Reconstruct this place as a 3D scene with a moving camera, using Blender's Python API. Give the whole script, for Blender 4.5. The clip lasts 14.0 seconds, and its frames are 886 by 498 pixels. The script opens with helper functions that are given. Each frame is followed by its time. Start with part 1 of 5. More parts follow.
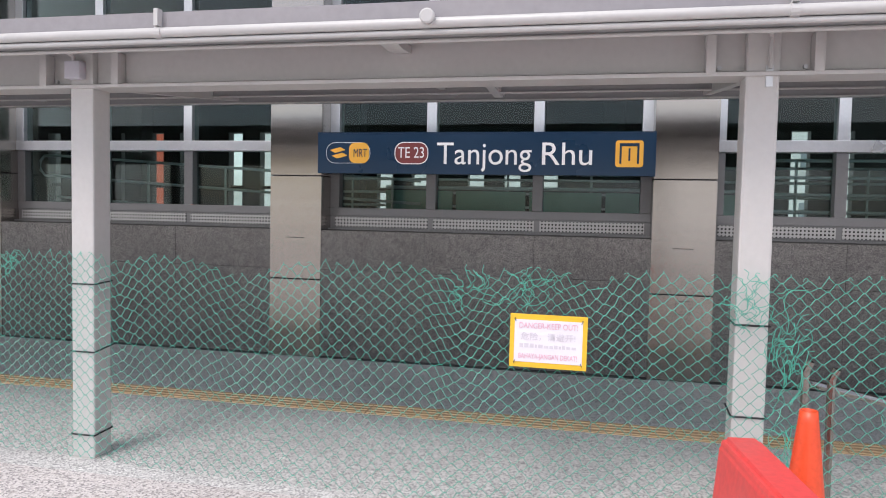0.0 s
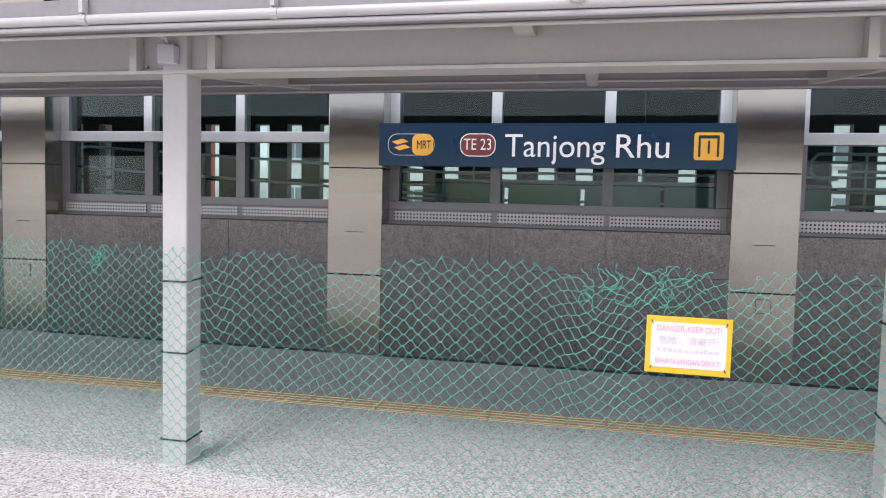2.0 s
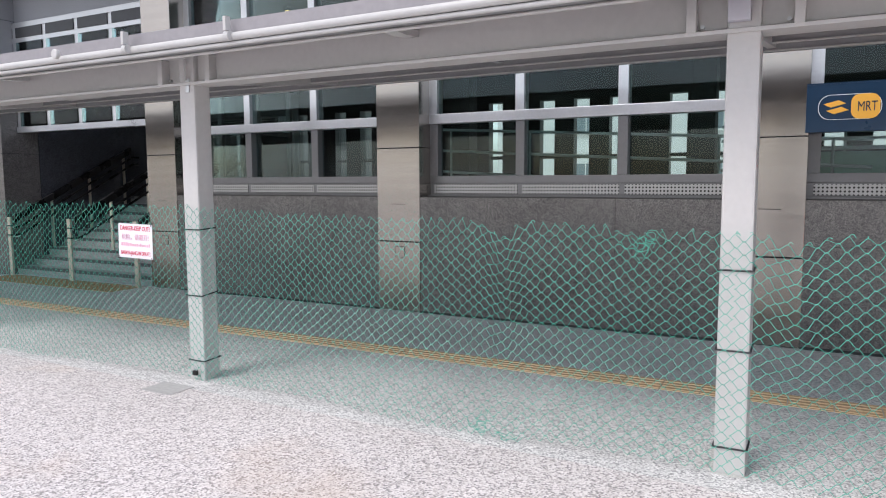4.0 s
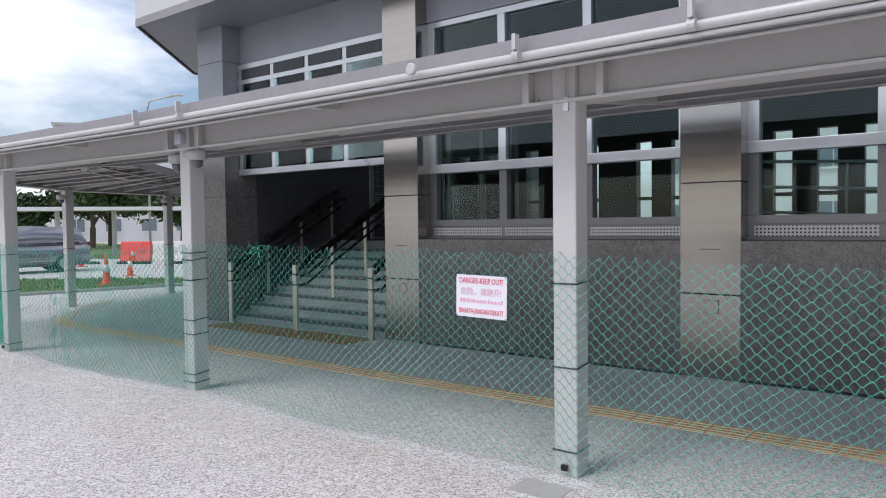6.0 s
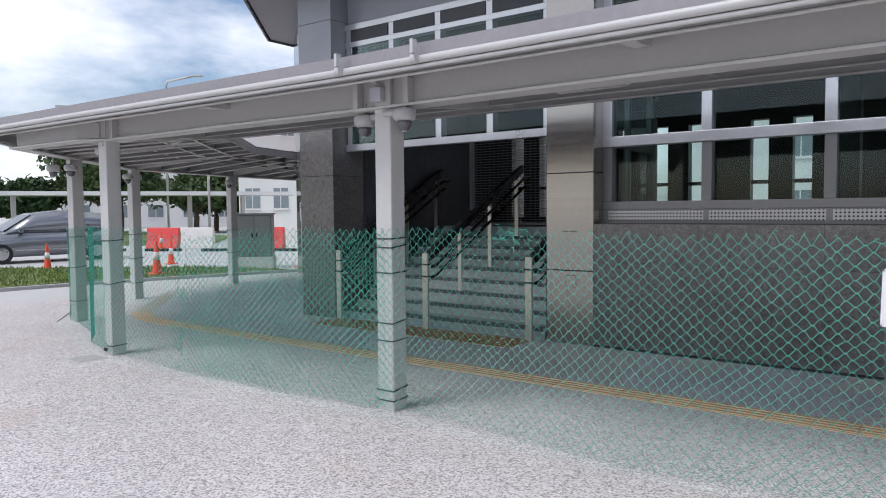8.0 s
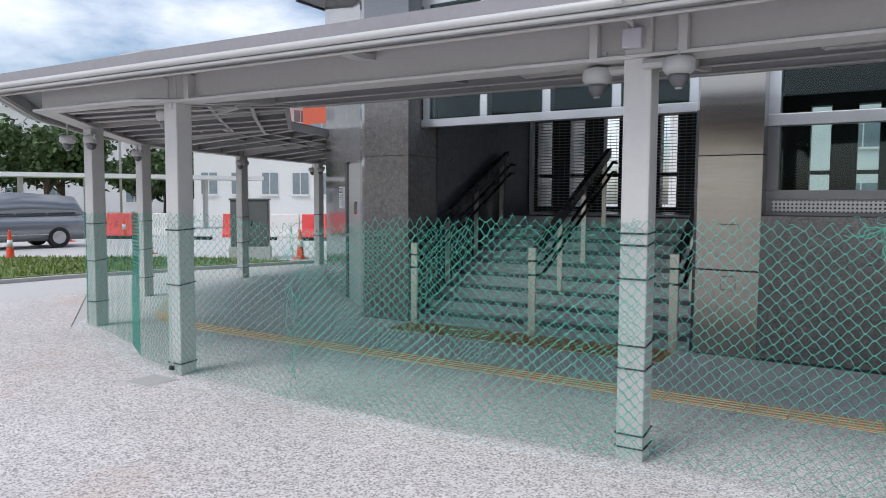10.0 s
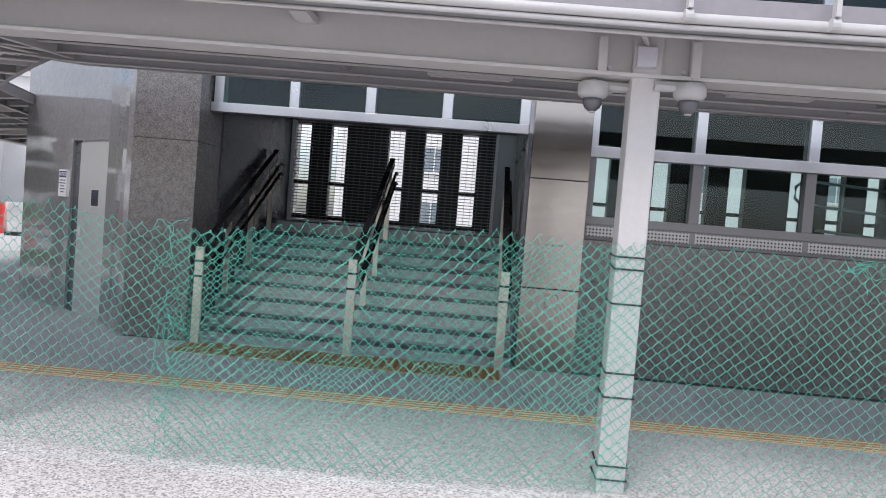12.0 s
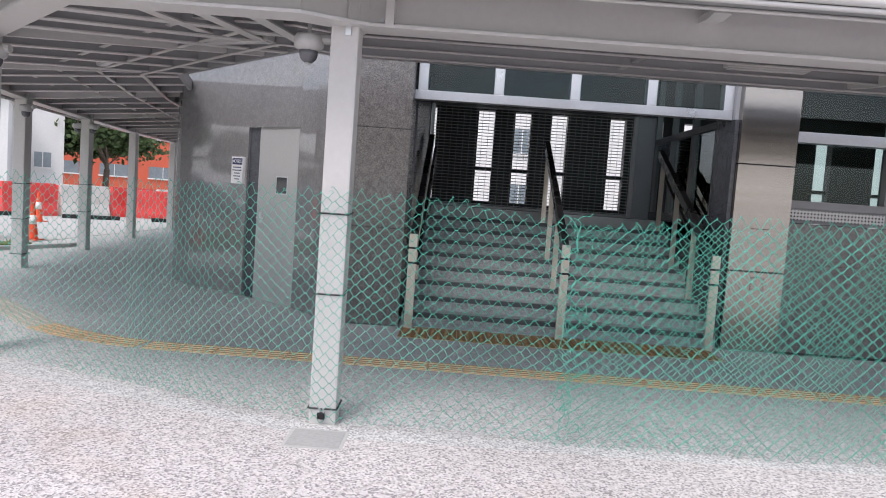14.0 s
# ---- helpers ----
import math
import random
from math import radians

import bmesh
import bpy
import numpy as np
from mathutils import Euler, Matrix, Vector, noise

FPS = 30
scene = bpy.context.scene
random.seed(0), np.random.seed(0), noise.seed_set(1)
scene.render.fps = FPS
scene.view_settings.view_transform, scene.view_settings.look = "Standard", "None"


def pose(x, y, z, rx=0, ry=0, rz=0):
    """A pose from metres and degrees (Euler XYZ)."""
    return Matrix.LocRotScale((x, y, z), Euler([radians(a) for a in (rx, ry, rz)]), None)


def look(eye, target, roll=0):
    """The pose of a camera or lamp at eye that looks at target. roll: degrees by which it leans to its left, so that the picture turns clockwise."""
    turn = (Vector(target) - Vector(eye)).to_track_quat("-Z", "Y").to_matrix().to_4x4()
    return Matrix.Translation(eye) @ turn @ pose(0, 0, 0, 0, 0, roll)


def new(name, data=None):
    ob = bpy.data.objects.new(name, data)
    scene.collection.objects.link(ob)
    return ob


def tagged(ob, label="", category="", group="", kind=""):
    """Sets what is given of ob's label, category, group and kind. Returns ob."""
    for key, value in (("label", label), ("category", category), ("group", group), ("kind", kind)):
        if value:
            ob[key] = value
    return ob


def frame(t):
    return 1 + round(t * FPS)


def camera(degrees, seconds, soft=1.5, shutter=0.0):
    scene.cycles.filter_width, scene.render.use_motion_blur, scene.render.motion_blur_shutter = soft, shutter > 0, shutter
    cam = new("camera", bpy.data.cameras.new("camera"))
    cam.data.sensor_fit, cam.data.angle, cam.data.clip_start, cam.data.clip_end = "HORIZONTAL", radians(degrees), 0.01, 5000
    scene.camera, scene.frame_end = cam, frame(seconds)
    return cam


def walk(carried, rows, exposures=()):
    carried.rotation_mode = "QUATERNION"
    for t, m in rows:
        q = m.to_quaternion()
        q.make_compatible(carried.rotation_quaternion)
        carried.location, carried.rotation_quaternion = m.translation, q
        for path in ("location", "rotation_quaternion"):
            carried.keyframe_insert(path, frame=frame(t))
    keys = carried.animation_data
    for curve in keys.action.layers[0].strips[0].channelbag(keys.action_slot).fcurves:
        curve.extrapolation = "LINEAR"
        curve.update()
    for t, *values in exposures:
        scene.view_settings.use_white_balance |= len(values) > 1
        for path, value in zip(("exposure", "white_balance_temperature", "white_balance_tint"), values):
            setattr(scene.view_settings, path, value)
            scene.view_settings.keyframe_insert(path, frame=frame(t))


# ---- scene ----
cam = camera(63.8, 14.0, soft=1.0)
PATH = [
    (0, (1.144, 0.299, 1.654), (0.725, 2.251, 1.549), 1.2),
    (0.5, (0.886, 0.37, 1.658), (0.458, 2.321, 1.557), 1.4),
    (1, (0.769, 0.369, 1.642), (0.332, 2.318, 1.542), 1.4),
    (1.5, (0.712, 0.394, 1.643), (0.281, 2.344, 1.529), 1.3),
    (2, (0.427, 0.403, 1.643), (0.006, 2.354, 1.52), 1.4),
    (2.5, (0.028, 0.367, 1.645), (-0.438, 2.308, 1.518), 1.4),
    (3, (-0.515, 0.296, 1.632), (-1.071, 2.212, 1.493), 1.3),
    (3.5, (-1.089, 0.208, 1.632), (-1.807, 2.067, 1.47), 0.6),
    (4, (-1.684, 0.196, 1.635), (-2.62, 1.953, 1.44), -0.3),
    (4.1, (-1.793, 0.234, 1.646), (-2.771, 1.967, 1.441), -0.3),
    (6.5, (-4.669, 0.253, 1.635), (-5.887, 1.837, 1.575), -0.6),
    (7, (-5.3, 0.187, 1.632), (-6.511, 1.777, 1.56), -0.7),
    (7.5, (-5.946, 0.139, 1.601), (-7.157, 1.729, 1.515), -0.6),
    (8, (-6.61, 0.113, 1.586), (-7.812, 1.709, 1.479), -0.5),
    (8.5, (-7.226, 0.155, 1.591), (-8.417, 1.755, 1.457), -0.4),
    (11, (-10.229, 0.186, 1.501), (-10.832, 2.091, 1.423), 2.6),
    (11.5, (-10.74, 0.262, 1.471), (-10.965, 2.249, 1.434), 4.4),
    (12, (-11.225, 0.211, 1.489), (-11.326, 2.207, 1.412), 4.6),
    (12.5, (-11.711, 0.119, 1.516), (-11.809, 2.109, 1.343), 4.2),
    (13, (-12.377, 0.093, 1.495), (-12.45, 2.082, 1.303), 4.4),
    (13.3, (-12.779, 0.04, 1.474), (-12.838, 2.031, 1.29), 4.3),
    (13.5, (-13.038, 0.025, 1.463), (-13.093, 2.016, 1.281), 4.1),
    (14, (-13.666, -0.03, 1.426), (-13.709, 1.964, 1.283), 4.1),
]
EXPOSURES = [(0, 0.45, 6480, 14), (3.0, 0.58, 6350, 13), (4.0, 0.50, 6350, 13), (6.5, 0.12, 6130, 12), (8.5, 0.12, 6130, 12), (11.0, 0.25, 6100, 9), (11.6, 0.48, 6150, 11), (12.2, 0.50, 6300, 15), (14.0, 0.48, 6380, 15)]
walk(cam, [(t, look(eye, target, roll)) for t, eye, target, roll in PATH], EXPOSURES)

# ---- world, sun, exposure ----
world = bpy.data.worlds.new("world")
scene.world = world
world.use_nodes = True
wn = world.node_tree
sky = wn.nodes.new("ShaderNodeTexSky")
sky.sky_type = "NISHITA"
sky.sun_disc = False
sky.sun_elevation, sky.sun_rotation = radians(57), radians(200)
sky.dust_density, sky.air_density = 2.0, 1.0
# soft clouds laid over the clear sky
co = wn.nodes.new("ShaderNodeTexCoord")
mp = wn.nodes.new("ShaderNodeMapping")
mp.inputs["Scale"].default_value = (1.0, 1.0, 2.6)
cn = wn.nodes.new("ShaderNodeTexNoise")
cn.inputs["Scale"].default_value, cn.inputs["Detail"].default_value, cn.inputs["Roughness"].default_value = 2.2, 9.0, 0.55
cr = wn.nodes.new("ShaderNodeValToRGB")
cr.color_ramp.elements[0].position, cr.color_ramp.elements[1].position = 0.42, 0.62
mx = wn.nodes.new("ShaderNodeMix")
mx.data_type = "RGBA"
mx.inputs["B"].default_value = (8.8, 8.8, 9.0, 1)
bg = wn.nodes["Background"]
wn.links.new(co.outputs["Generated"], mp.inputs["Vector"])
wn.links.new(mp.outputs["Vector"], cn.inputs["Vector"])
wn.links.new(cn.outputs["Fac"], cr.inputs["Fac"])
wn.links.new(cr.outputs["Color"], mx.inputs["Factor"])
wn.links.new(sky.outputs["Color"], mx.inputs["A"])
wn.links.new(mx.outputs["Result"], bg.inputs["Color"])
bg.inputs["Strength"].default_value = 0.13

sun_data = bpy.data.lights.new("sun", "SUN")
sun_data.energy, sun_data.angle, sun_data.color = 1.35, radians(24), (1.0, 0.975, 0.945)
sun = new("sun", sun_data)
sun.matrix_world = look((0, 0, 0), (0.34, 0.92, -1.5))


# ---- materials ----
def mat(name, base, rough=0.6, metal=0.0, var=0.12, scale=3.0, fine=60.0, bump=0.0, spec=0.5, stretch=(1, 1, 1), coat=0.0, per_object=0.0, dirt=0.0):
    m = bpy.data.materials.new(name)
    m.use_nodes = True
    nt = m.node_tree
    p = nt.nodes["Principled BSDF"]
    p.inputs["Metallic"].default_value = metal
    p.inputs["Specular IOR Level"].default_value = spec
    p.inputs["Coat Weight"].default_value = coat
    p.inputs["Coat Roughness"].default_value = 0.06
    tc = nt.nodes.new("ShaderNodeTexCoord")
    mpn = nt.nodes.new("ShaderNodeMapping")
    mpn.inputs["Scale"].default_value = stretch
    nt.links.new(tc.outputs["Object"], mpn.inputs["Vector"])
    big = nt.nodes.new("ShaderNodeTexNoise")
    big.inputs["Scale"].default_value, big.inputs["Detail"].default_value = scale, 5.0
    small = nt.nodes.new("ShaderNodeTexNoise")
    small.inputs["Scale"].default_value, small.inputs["Detail"].default_value = fine, 3.0
    for n in (big, small):
        nt.links.new(mpn.outputs["Vector"], n.inputs["Vector"])
    add = nt.nodes.new("ShaderNodeMath")
    add.operation = "ADD"
    nt.links.new(big.outputs["Fac"], add.inputs[0])
    nt.links.new(small.outputs["Fac"], add.inputs[1])
    last = add.outputs[0]
    if per_object:
        oi = nt.nodes.new("ShaderNodeObjectInfo")
        ma = nt.nodes.new("ShaderNodeMath")
        ma.operation = "MULTIPLY_ADD"
        ma.inputs[1].default_value, = (per_object,)
        nt.links.new(oi.outputs["Random"], ma.inputs[0])
        nt.links.new(last, ma.inputs[2])
        last = ma.outputs[0]
    rng = nt.nodes.new("ShaderNodeMapRange")
    rng.inputs["From Min"].default_value, rng.inputs["From Max"].default_value = 0.6, 1.4 + per_object
    rng.inputs["To Min"].default_value, rng.inputs["To Max"].default_value = 1 - var, 1 + var
    nt.links.new(last, rng.inputs["Value"])
    mul = nt.nodes.new("ShaderNodeVectorMath")
    mul.operation = "SCALE"
    mul.inputs[0].default_value = base
    nt.links.new(rng.outputs["Result"], mul.inputs["Scale"])
    nt.links.new(mul.outputs["Vector"], p.inputs["Base Color"])
    rr = nt.nodes.new("ShaderNodeMapRange")
    rr.inputs["From Min"].default_value, rr.inputs["From Max"].default_value = 0.3, 0.7
    rr.inputs["To Min"].default_value, rr.inputs["To Max"].default_value = max(0.02, rough * 0.8), min(1.0, rough * 1.2)
    nt.links.new(big.outputs["Fac"], rr.inputs["Value"])
    nt.links.new(rr.outputs["Result"], p.inputs["Roughness"])
    if bump:
        bp = nt.nodes.new("ShaderNodeBump")
        bp.inputs["Strength"].default_value, bp.inputs["Distance"].default_value = bump, 0.01
        nt.links.new(small.outputs["Fac"], bp.inputs["Height"])
        nt.links.new(bp.outputs["Normal"], p.inputs["Normal"])
    return m


def speckle(name, colours, size, rough, var=0.25, bump=0.3, spec=0.5, stain=0.0):
    """Aggregate or granite: cells of several colours at the size of the grains."""
    m = bpy.data.materials.new(name)
    m.use_nodes = True
    nt = m.node_tree
    p = nt.nodes["Principled BSDF"]
    p.inputs["Roughness"].default_value = rough
    p.inputs["Specular IOR Level"].default_value = spec
    tc = nt.nodes.new("ShaderNodeTexCoord")
    vo = nt.nodes.new("ShaderNodeTexVoronoi")
    vo.inputs["Scale"].default_value = 1 / size
    nt.links.new(tc.outputs["Object"], vo.inputs["Vector"])
    sep = nt.nodes.new("ShaderNodeSeparateColor")
    nt.links.new(vo.outputs["Color"], sep.inputs["Color"])
    ramp = nt.nodes.new("ShaderNodeValToRGB")
    ramp.color_ramp.interpolation = "CONSTANT"
    els = ramp.color_ramp.elements
    while len(els) < len(colours):
        els.new(0.5)
    for i, c in enumerate(colours):
        els[i].position = i / len(colours)
        els[i].color = (*c, 1)
    nt.links.new(sep.outputs["Red"], ramp.inputs["Fac"])
    big = nt.nodes.new("ShaderNodeTexNoise")
    big.inputs["Scale"].default_value, big.inputs["Detail"].default_value = 0.9, 7.0
    nt.links.new(tc.outputs["Object"], big.inputs["Vector"])
    mid = nt.nodes.new("ShaderNodeTexNoise")
    mid.inputs["Scale"].default_value, mid.inputs["Detail"].default_value = 14.0, 4.0
    nt.links.new(tc.outputs["Object"], mid.inputs["Vector"])
    add = nt.nodes.new("ShaderNodeMath")
    nt.links.new(big.outputs["Fac"], add.inputs[0])
    nt.links.new(mid.outputs["Fac"], add.inputs[1])
    rng = nt.nodes.new("ShaderNodeMapRange")
    rng.inputs["From Min"].default_value, rng.inputs["From Max"].default_value = 0.65, 1.35
    rng.inputs["To Min"].default_value, rng.inputs["To Max"].default_value = 1 - var, 1 + var
    nt.links.new(add.outputs[0], rng.inputs["Value"])
    mul = nt.nodes.new("ShaderNodeVectorMath")
    mul.operation = "SCALE"
    nt.links.new(ramp.outputs["Color"], mul.inputs[0])
    nt.links.new(rng.outputs["Result"], mul.inputs["Scale"])
    last = mul.outputs["Vector"]
    if stain:
        sn = nt.nodes.new("ShaderNodeTexNoise")
        sn.inputs["Scale"].default_value, sn.inputs["Detail"].default_value = 0.55, 6.0
        nt.links.new(tc.outputs["Object"], sn.inputs["Vector"])
        sr = nt.nodes.new("ShaderNodeMapRange")
        sr.inputs["From Min"].default_value, sr.inputs["From Max"].default_value = 0.60, 0.74
        sr.inputs["To Max"].default_value = stain
        nt.links.new(sn.outputs["Fac"], sr.inputs["Value"])
        sm = nt.nodes.new("ShaderNodeMix")
        sm.data_type = "RGBA"
        sm.inputs["B"].default_value = (0.55, 0.36, 0.22, 1)
        nt.links.new(sr.outputs["Result"], sm.inputs["Factor"])
        nt.links.new(last, sm.inputs["A"])
        last = sm.outputs["Result"]
    nt.links.new(last, p.inputs["Base Color"])
    if bump:
        bp = nt.nodes.new("ShaderNodeBump")
        bp.inputs["Strength"].default_value, bp.inputs["Distance"].default_value = bump, 0.004
        nt.links.new(vo.outputs["Distance"], bp.inputs["Height"])
        nt.links.new(bp.outputs["Normal"], p.inputs["Normal"])
    return m


def glass_mat(name, tint, rough=0.0):
    m = bpy.data.materials.new(name)
    m.use_nodes = True
    nt = m.node_tree
    nt.nodes.remove(nt.nodes["Principled BSDF"])
    out = nt.nodes["Material Output"]
    tr = nt.nodes.new("ShaderNodeBsdfTransparent")
    tr.inputs["Color"].default_value = (*tint, 1)
    gl = nt.nodes.new("ShaderNodeBsdfGlossy")
    gl.inputs["Roughness"].default_value = 0.015
    gl.inputs["Color"].default_value = (0.9, 0.95, 0.97, 1)
    fr = nt.nodes.new("ShaderNodeFresnel")
    fr.inputs["IOR"].default_value = 1.38
    mxs = nt.nodes.new("ShaderNodeMixShader")
    nt.links.new(fr.outputs["Fac"], mxs.inputs["Fac"])
    nt.links.new(tr.outputs[0], mxs.inputs[1])
    nt.links.new(gl.outputs[0], mxs.inputs[2])
    nt.links.new(mxs.outputs[0], out.inputs["Surface"])
    return m


def emit(name, colour, strength):
    m = bpy.data.materials.new(name)
    m.use_nodes = True
    p = m.node_tree.nodes["Principled BSDF"]
    p.inputs["Base Color"].default_value = (*colour, 1)
    p.inputs["Emission Color"].default_value = (*colour, 1)
    p.inputs["Emission Strength"].default_value = strength
    return m


def perforated(name):
    """Grey metal strip punched with rows of small round holes."""
    m = mat(name, (0.40, 0.40, 0.395), 0.4, 0.5, 0.1)
    nt = m.node_tree
    p = nt.nodes["Principled BSDF"]
    tc = nt.nodes.new("ShaderNodeTexCoord")
    fr = nt.nodes.new("ShaderNodeVectorMath")
    fr.operation = "MULTIPLY"
    fr.inputs[1].default_value = (27, 0, 27)
    nt.links.new(tc.outputs["Object"], fr.inputs[0])
    fc = nt.nodes.new("ShaderNodeVectorMath")
    fc.operation = "FRACTION"
    nt.links.new(fr.outputs["Vector"], fc.inputs[0])
    ds = nt.nodes.new("ShaderNodeVectorMath")
    ds.operation = "DISTANCE"
    ds.inputs[1].default_value = (0.5, 0, 0.5)
    nt.links.new(fc.outputs["Vector"], ds.inputs[0])
    lt = nt.nodes.new("ShaderNodeMath")
    lt.operation = "LESS_THAN"
    lt.inputs[1].default_value = 0.27
    nt.links.new(ds.outputs["Value"], lt.inputs[0])
    mxc = nt.nodes.new("ShaderNodeMix")
    mxc.data_type = "RGBA"
    old = p.inputs["Base Color"].links[0].from_socket
    nt.links.new(lt.outputs[0], mxc.inputs["Factor"])
    nt.links.new(old, mxc.inputs["A"])
    mxc.inputs["B"].default_value = (0.02, 0.02, 0.02, 1)
    nt.links.new(mxc.outputs["Result"], p.inputs["Base Color"])
    return m


M_PAVE = speckle("washed_aggregate", [(0.66, 0.615, 0.60), (0.46, 0.42, 0.405), (0.74, 0.695, 0.68), (0.31, 0.285, 0.285), (0.58, 0.535, 0.52), (0.71, 0.665, 0.65)], 0.011, 0.85, 0.12, 0.5, 0.3, 0.30)
M_PAVE2 = speckle("walkway_aggregate", [(0.68, 0.665, 0.65), (0.49, 0.475, 0.47), (0.77, 0.75, 0.735), (0.32, 0.315, 0.31), (0.60, 0.585, 0.57)], 0.010, 0.8, 0.14, 0.4, 0.3)
M_STEEL = mat("brushed_steel", (0.385, 0.355, 0.325), 0.20, 1.0, 0.10, 1.2, 40, 0.03, stretch=(0.4, 0.4, 9))
M_JOINT = mat("dark_joint", (0.03, 0.03, 0.03), 0.8)
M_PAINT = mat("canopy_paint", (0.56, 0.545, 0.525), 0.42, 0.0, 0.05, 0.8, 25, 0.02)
# the canopy paint again, darkened: shade under the roof put into the colour
M_PAINT_SHADED = mat("canopy_paint_shaded", (0.31, 0.308, 0.31), 0.5, 0.0, 0.06, 0.8, 25)
# sheet darker than the steelwork: gloom between the ribs is in its colour
M_SHEET_SHADED = mat("roof_sheet_shaded", (0.20, 0.20, 0.205), 0.5, 0.1, 0.1, 0.8, 25)
M_PIPE = mat("white_pvc", (0.52, 0.51, 0.495), 0.35, 0.0, 0.05, 3, 30)
M_FLASH = mat("roof_flashing", (0.30, 0.285, 0.295), 0.5, 0.3, 0.1, 2, 20)
M_GRAN = speckle("flamed_granite", [(0.165, 0.155, 0.149), (0.125, 0.118, 0.115), (0.205, 0.194, 0.187), (0.092, 0.088, 0.086), (0.15, 0.141, 0.136)], 0.0075, 0.26, 0.24, 0.12, 0.5)
M_GRANP = speckle("polished_granite", [(0.23, 0.228, 0.228), (0.18, 0.175, 0.177), (0.27, 0.265, 0.265), (0.20, 0.196, 0.196)], 0.007, 0.06, 0.15, 0.0, 1.0)
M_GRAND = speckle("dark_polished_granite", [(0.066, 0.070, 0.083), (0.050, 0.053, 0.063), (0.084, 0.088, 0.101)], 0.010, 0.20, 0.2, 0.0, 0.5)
M_GREYPANEL = mat("grey_stone_panel", (0.31, 0.32, 0.345), 0.35, 0.0, 0.12, 1.4, 90, 0.03)
M_ALU = mat("anodised_aluminium", (0.60, 0.61, 0.62), 0.33, 0.75, 0.06, 2, 40)
M_ALU_D = mat("grey_aluminium", (0.19, 0.19, 0.195), 0.4, 0.6, 0.08, 2, 40)
M_PERF = perforated("perforated_metal")
M_GLASS = glass_mat("tinted_glass", (0.68, 0.78, 0.76))
M_GLASSC = glass_mat("clear_glass", (0.85, 0.9, 0.88))
M_NET = mat("green_plastic_wire", (0.075, 0.42, 0.315), 0.36, 0.0, 0.3, 2.0, 30)
M_NETD = mat("dark_green_wire", (0.03, 0.30, 0.21), 0.5, 0.0, 0.3, 2.0, 30)
M_TIE = mat("black_cable_tie", (0.012, 0.012, 0.014), 0.5)
M_NAVY = mat("navy_sign_enamel", (0.006, 0.030, 0.068), 0.30, 0.0, 0.05, 1.0, 20)
M_WHITE = mat("white_vinyl", (0.80, 0.80, 0.80), 0.5, 0, 0.03)
M_AMBER = mat("amber_vinyl", (0.78, 0.40, 0.05), 0.45, 0, 0.03)
M_MAROON = mat("maroon_vinyl", (0.17, 0.035, 0.035), 0.45, 0, 0.03)
M_YELLOW = mat("yellow_corrugated_plastic", (0.82, 0.52, 0.03), 0.45, 0, 0.05)
M_PAPER = mat("white_paper", (0.80, 0.78, 0.82), 0.7, 0, 0.04, 8, 40)
M_PINK = mat("faded_red_print", (0.74, 0.42, 0.52), 0.7, 0, 0.1, 12, 60)
M_RED = mat("red_print", (0.66, 0.06, 0.12), 0.7, 0, 0.1, 12, 60)
M_GREYPRINT = mat("faded_grey_print", (0.66, 0.63, 0.68), 0.7, 0, 0.1, 12, 60)
M_BLUE = mat("dark_blue_print", (0.02, 0.03, 0.12), 0.6)
M_TACT = mat("tan_tactile_tile", (0.70, 0.48, 0.28), 0.7, 0, 0.14, 6, 60, 0.1, per_object=0.5)
M_WARN = mat("brown_warning_tile", (0.36, 0.195, 0.08), 0.7, 0, 0.15, 6, 60, 0.1, per_object=0.5)
M_TACTG = mat("pale_tactile_tile", (0.55, 0.50, 0.42), 0.7, 0, 0.14, 6, 60, 0.1, per_object=0.5)
M_STEP = speckle("granite_step", [(0.30, 0.31, 0.315), (0.21, 0.215, 0.22), (0.36, 0.365, 0.37), (0.25, 0.255, 0.26)], 0.010, 0.6, 0.18, 0.2, 0.4)
M_NOSE = mat("dark_nosing", (0.06, 0.065, 0.07), 0.6, 0, 0.2, 5, 80)
M_BLACK = mat("black_handrail", (0.018, 0.017, 0.018), 0.28, 0.2, 0.1, 3, 30)
M_NEWEL = mat("beige_steel_flat", (0.58, 0.53, 0.45), 0.35, 0.7, 0.08, 4, 40)
M_RAIL = mat("pale_steel_rail", (0.62, 0.63, 0.63), 0.35, 0.2, 0.06, 4, 40)
M_ROD = mat("grille_steel", (0.42, 0.42, 0.43), 0.40, 0.3, 0.1, 6, 40)
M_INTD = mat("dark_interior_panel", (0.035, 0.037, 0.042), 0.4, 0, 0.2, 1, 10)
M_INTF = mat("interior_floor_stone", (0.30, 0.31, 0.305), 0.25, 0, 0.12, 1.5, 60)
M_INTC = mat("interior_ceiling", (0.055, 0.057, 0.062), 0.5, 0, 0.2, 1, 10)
M_LED = emit("warm_strip_light", (1.0, 0.62, 0.22), 2.2)
M_LEDW = emit("white_strip_light", (1.0, 0.95, 0.85), 3.0)
M_CONE = mat("orange_cone_plastic", (0.80, 0.085, 0.025), 0.42, 0, 0.14, 5, 50, 0.05)
M_BARR = mat("red_barrier_plastic", (0.76, 0.075, 0.07), 0.42, 0, 0.14, 3, 40, 0.05)
M_BARW = mat("white_barrier_plastic", (0.72, 0.70, 0.66), 0.5, 0, 0.14, 3, 40)
M_CONC = mat("pale_concrete", (0.52, 0.51, 0.49), 0.8, 0, 0.12, 0.6, 30, 0.05)
